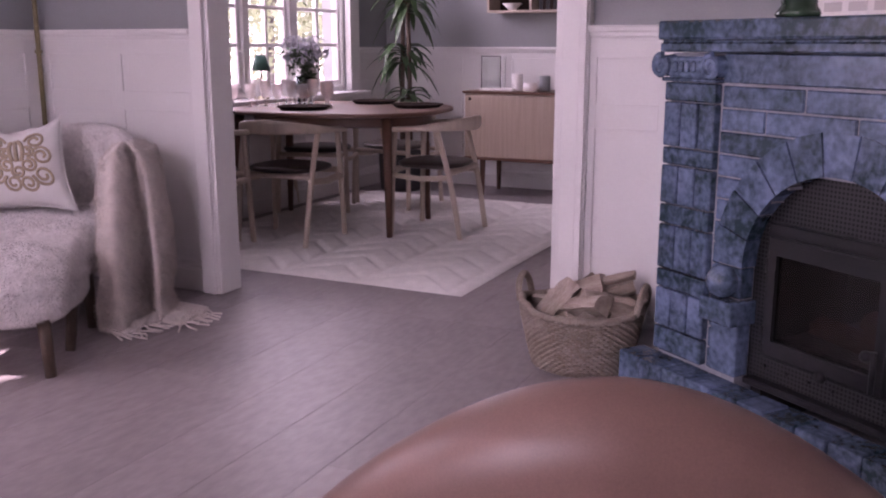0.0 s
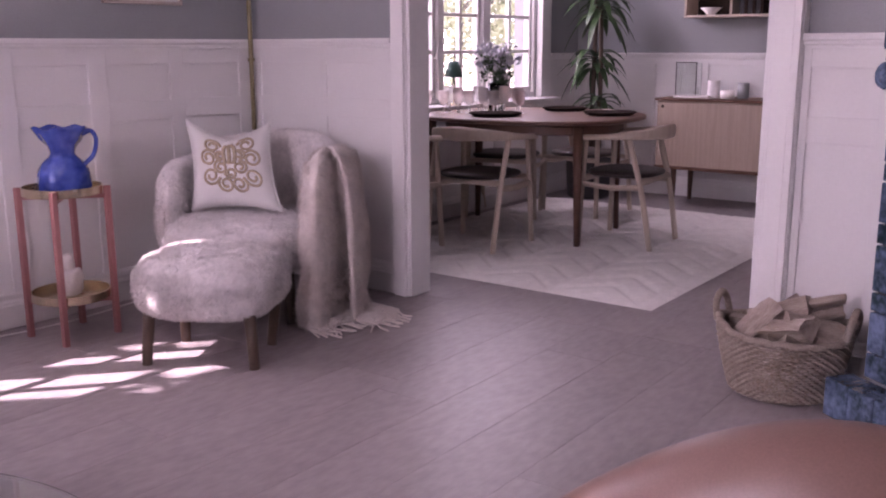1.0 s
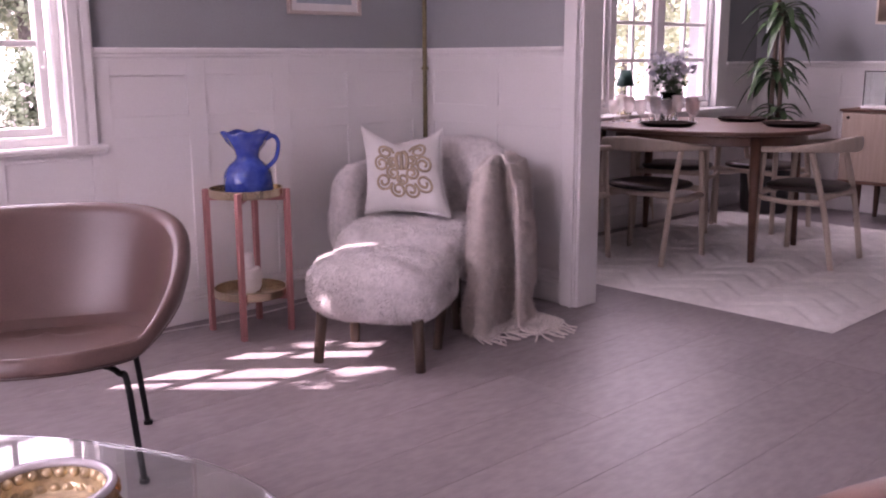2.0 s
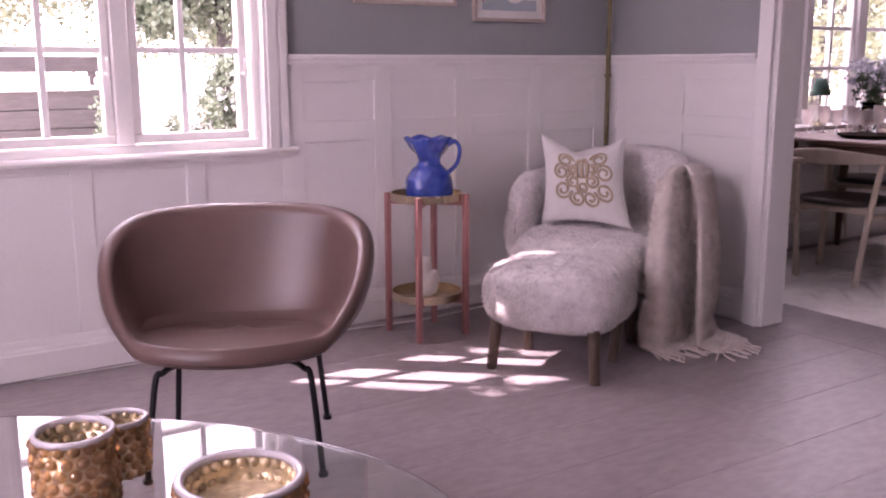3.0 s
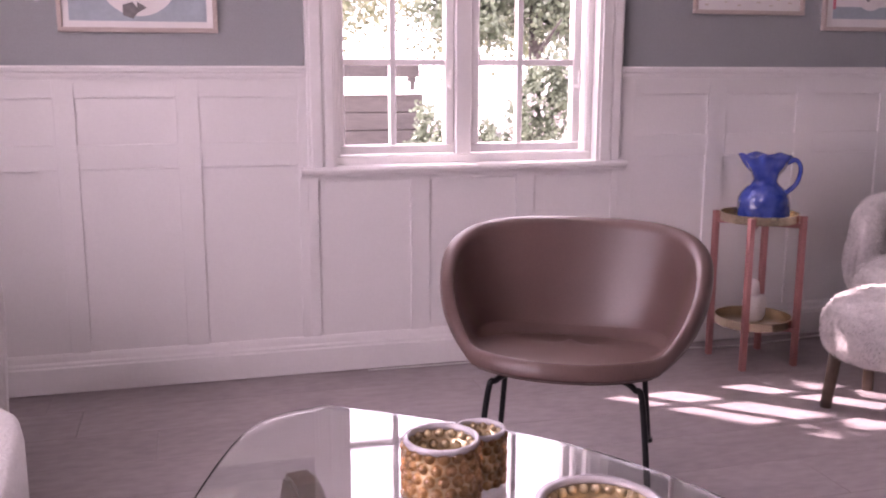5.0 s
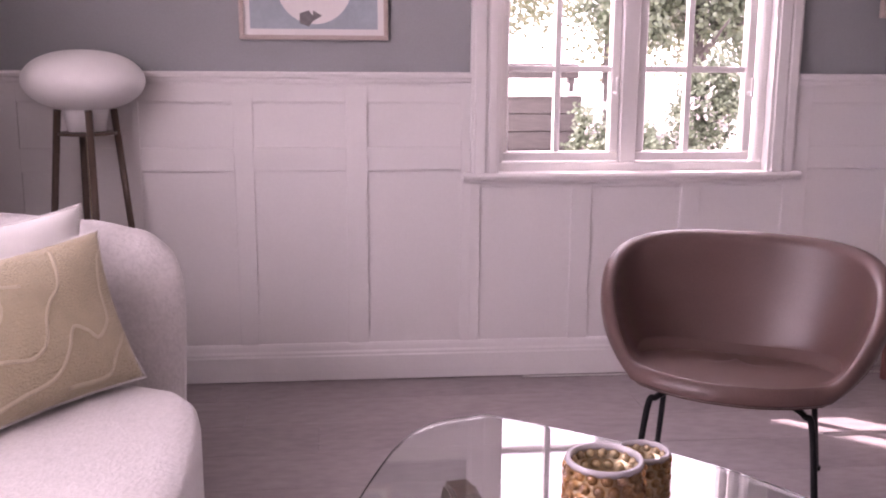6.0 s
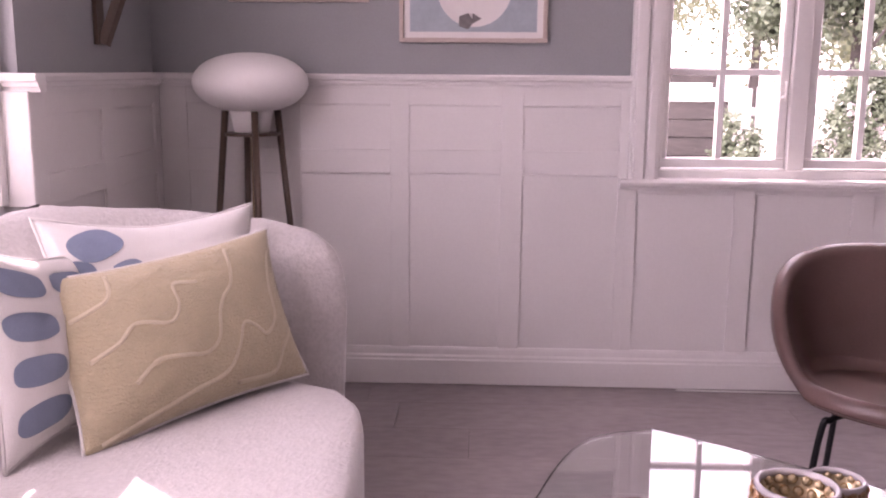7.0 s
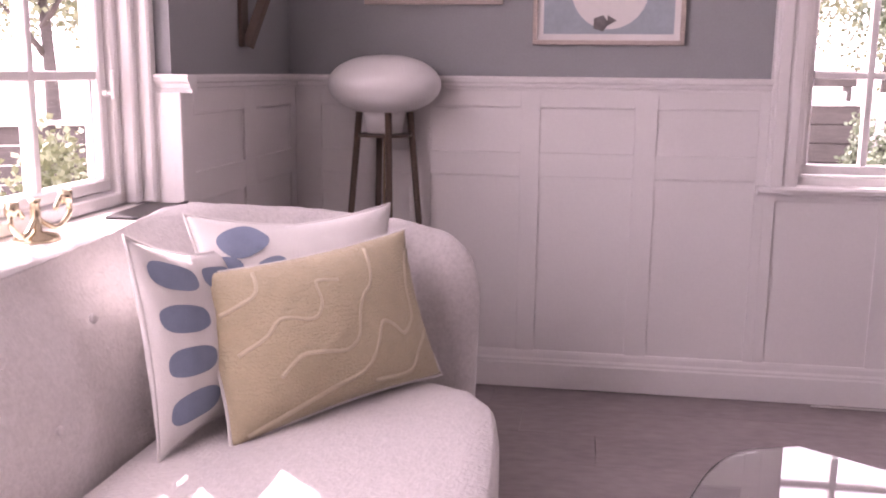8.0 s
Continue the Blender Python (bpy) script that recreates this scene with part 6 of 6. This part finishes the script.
def tree(x, y, h, blobs, n, size, mat, seed, label, lean=0.2):
    t = thing("tree", pose(x, y, -0.45), label, "tree")
    q = random.Random(seed)
    part("trunk", tube(curve_points([(0, 0, 0), (lean * 0.4, 0.05, h * 0.4), (lean, 0, h)], 6), 0.1, 10, radii=[0.13 - 0.10 * i / 12 for i in range(13)]), PLANK, t, smooth=True)
    for k in range(6):
        a = k * 1.1
        b = Vector((lean * 0.6, 0, h * (0.45 + 0.08 * k)))
        part("limb", tube([b, b + Vector((math.cos(a) * 0.5, math.sin(a) * 0.5, 0.4)), b + Vector((math.cos(a) * 1.1, math.sin(a) * 1.1, 0.7))], 0.03, 6, radii=[0.045, 0.03, 0.012]), PLANK, t, smooth=True)
    leaves("crown", t, blobs, n, size, mat, seed)
    return t


tree(-12.9, 4.3, 3.4, [(0, -0.1, 2.9, 0.8, 0.9, 0.9), (0.2, -0.9, 2.6, 0.7, 0.7, 0.7), (0.2, 0.9, 2.6, 0.8, 0.8, 0.9)], 15000, 0.085, LEAF_OUT, 1, "leafy garden tree behind the white fence")
tree(-17.0, 4.2, 4.6, [(0, 0, 3.6, 2.0, 2.2, 1.8), (0, 2.0, 2.8, 1.6, 1.6, 1.4), (0, -2.4, 3.4, 1.6, 1.4, 1.4)], 16000, 0.10, LEAF_PALE, 2, "sunlit pale green tree at the garden's end")
tree(-20.0, -1.0, 5.0, [(0, 0, 4.2, 2.4, 2.6, 2.0), (0, 3.0, 3.2, 2.0, 1.8, 1.5), (0, -3.0, 3.8, 2.0, 2.0, 1.8)], 12000, 0.12, LEAF_PALE, 3, "sunlit pale green tree beyond the planter")
tree(-9.4, 12.5, 4.0, [(0, 0, 3.0, 1.8, 2.0, 1.8), (0, 2.5, 2.4, 1.6, 1.6, 1.5), (0, -2.0, 2.6, 1.5, 1.4, 1.4)], 15000, 0.10, LEAF_PALE, 4, "leafy tree outside the dining room window")
# added out of view: its crown blocks the sun from the dining window
tree(-6.3, 3.5, 3.6, [(0.2, -0.3, 4.9, 1.0, 1.2, 0.9), (0.0, 0.9, 4.7, 1.0, 1.1, 0.9)], 9000, 0.16, LEAF_OUT, 9, "added leafy tree, out of view, keeping sun off the dining room")
tree(-5.6, -1.5, 4.3, [(0.3, 0.46, 4.35, 0.75, 0.85, 0.75)], 140, 0.13, LEAF_OUT, 17, "thin-leaved garden tree beside the house, dappling the sunlight")
tree(-11.6, -7.4, 4.0, [(0, 0, 3.2, 1.5, 1.5, 1.3), (-2.2, 0.5, 2.6, 1.3, 1.3, 1.2)], 13000, 0.09, LEAF_PALE, 6, "leafy tree beyond the south window")


def bush(x, y, blobs, n, mat, seed, label, flowers=0):
    t = thing("bush", pose(x, y, -0.45), label, "bush", "bushes in the garden")
    for k in range(4):
        part("stem", tube([(0.03 * k, 0, 0), (0.1 * math.cos(k * 1.7), 0.1 * math.sin(k * 1.7), 0.5)], 0.012, 5), PLANK, t)
    leaves("foliage", t, blobs, n, 0.055, mat, seed)
    if flowers:
        leaves("blossom", t, blobs, flowers, 0.06, BLOSSOM, seed + 50)
    return t


bush(-10.9, 3.68, [(0, 0, 0.9, 0.3, 0.36, 0.75), (0, 0.15, 1.3, 0.3, 0.34, 0.5)], 7000, LEAF_OUT, 11, "dense green bush in flower before the fence", 500)
bush(-10.9, 2.38, [(0, 0, 0.6, 0.3, 0.26, 0.6)], 4500, LEAF_OUT, 14, "low green bush beside the plank planter", 600)
bush(-10.9, 3.15, [(0, 0, 0.5, 0.3, 0.22, 0.55)], 4500, LEAF_OUT, 12, "low green bush by the planter", 500)
bush(-5.7, -3.75, [(0, 0, 0.7, 0.5, 0.5, 0.6), (-0.8, 0, 0.6, 0.5, 0.5, 0.5)], 5000, LEAF_PALE, 13, "green bush outside the south window", 400)

# white picket fence
fc = thing("picket_fence", pose(-12.2, 1.95, -0.45), "white painted picket fence across the garden", "fence")
pk = part("picket", box(-0.012, 0.012, -0.045, 0.045, 0.08, 1.45, 0.006), FENCE, fc)
for k in range(1, 49):
    share("picket", pk, fc, pose(0, 0.15 * k, 0.02 * math.sin(k)))
for z in (0.45, 1.12):
    part("rail", box(-0.04, -0.014, -0.1, 7.3, z, z + 0.09, 0.004), FENCE, fc)
for k in range(4):
    part("post", box(-0.12, -0.04, 2.15 * k, 2.15 * k + 0.09, 0, 1.4, 0.006), FENCE, fc)

# dark plank planter with a beam over it
pn = thing("planter", pose(-11.6, 1.2, -0.45), "dark weathered plank planter in the garden", "planter")
for k in range(6):
    part("plank", box(-0.02, 0.02, -1.5, 1.25, 0.02 + 0.215 * k, 0.225 + 0.215 * k, 0.006), PLANK, pn)
    part("plank", box(-1.0, -0.02, 1.23, 1.27, 0.02 + 0.215 * k, 0.225 + 0.215 * k, 0.006), PLANK, pn)
part("cap", box(-0.12, 0.06, -1.52, 1.30, 1.31, 1.35, 0.006), FENCE, pn)
part("soil_box", box(-0.98, -0.025, -1.48, 1.225, 0.0, 1.25, 0.01), PLANK, pn)
pg = thing("pergola", pose(-13.2, 1.3, -0.45), "dark timber pergola beam on posts", "pergola")
part("beam", box(-0.06, 0.06, -1.8, 1.5, 1.50, 1.70, 0.01), PLANK, pg)
for y in (-1.7, 1.4):
    part("post", box(-0.05, 0.05, y - 0.05, y + 0.05, 0, 1.50, 0.008), PLANK, pg)
pn2 = thing("planter", pose(-9.4, -6.3, -0.45, 0, 0, -58), "dark weathered plank planter beyond the south window", "planter")
for k in range(5):
    part("plank", box(-1.6, 1.2, -0.02, 0.02, 0.02 + 0.205 * k, 0.215 + 0.205 * k, 0.006), PLANK, pn2)
part("cap", box(-1.62, 1.22, -0.06, 0.1, 1.05, 1.09, 0.006), FENCE, pn2)
for y, z in ((0.3, 0), (0.62, 0), (0.46, 0)):
    t = thing("garden_lantern", pose(-11.3, 1.2 + y - 0.3, -0.45), "small white garden light before the planter", "lantern", "lanterns by the planter")
    part("stem", tube([(0, 0, 0), (0, 0, 0.5)], 0.012, 8), FENCE, t)
    part("globe", moved(lathe([(0, -0.06), (0.05, -0.04), (0.06, 0), (0.05, 0.04), (0, 0.06)], 14), pose(0, 0, 0.56)), FENCE, t, smooth=True)
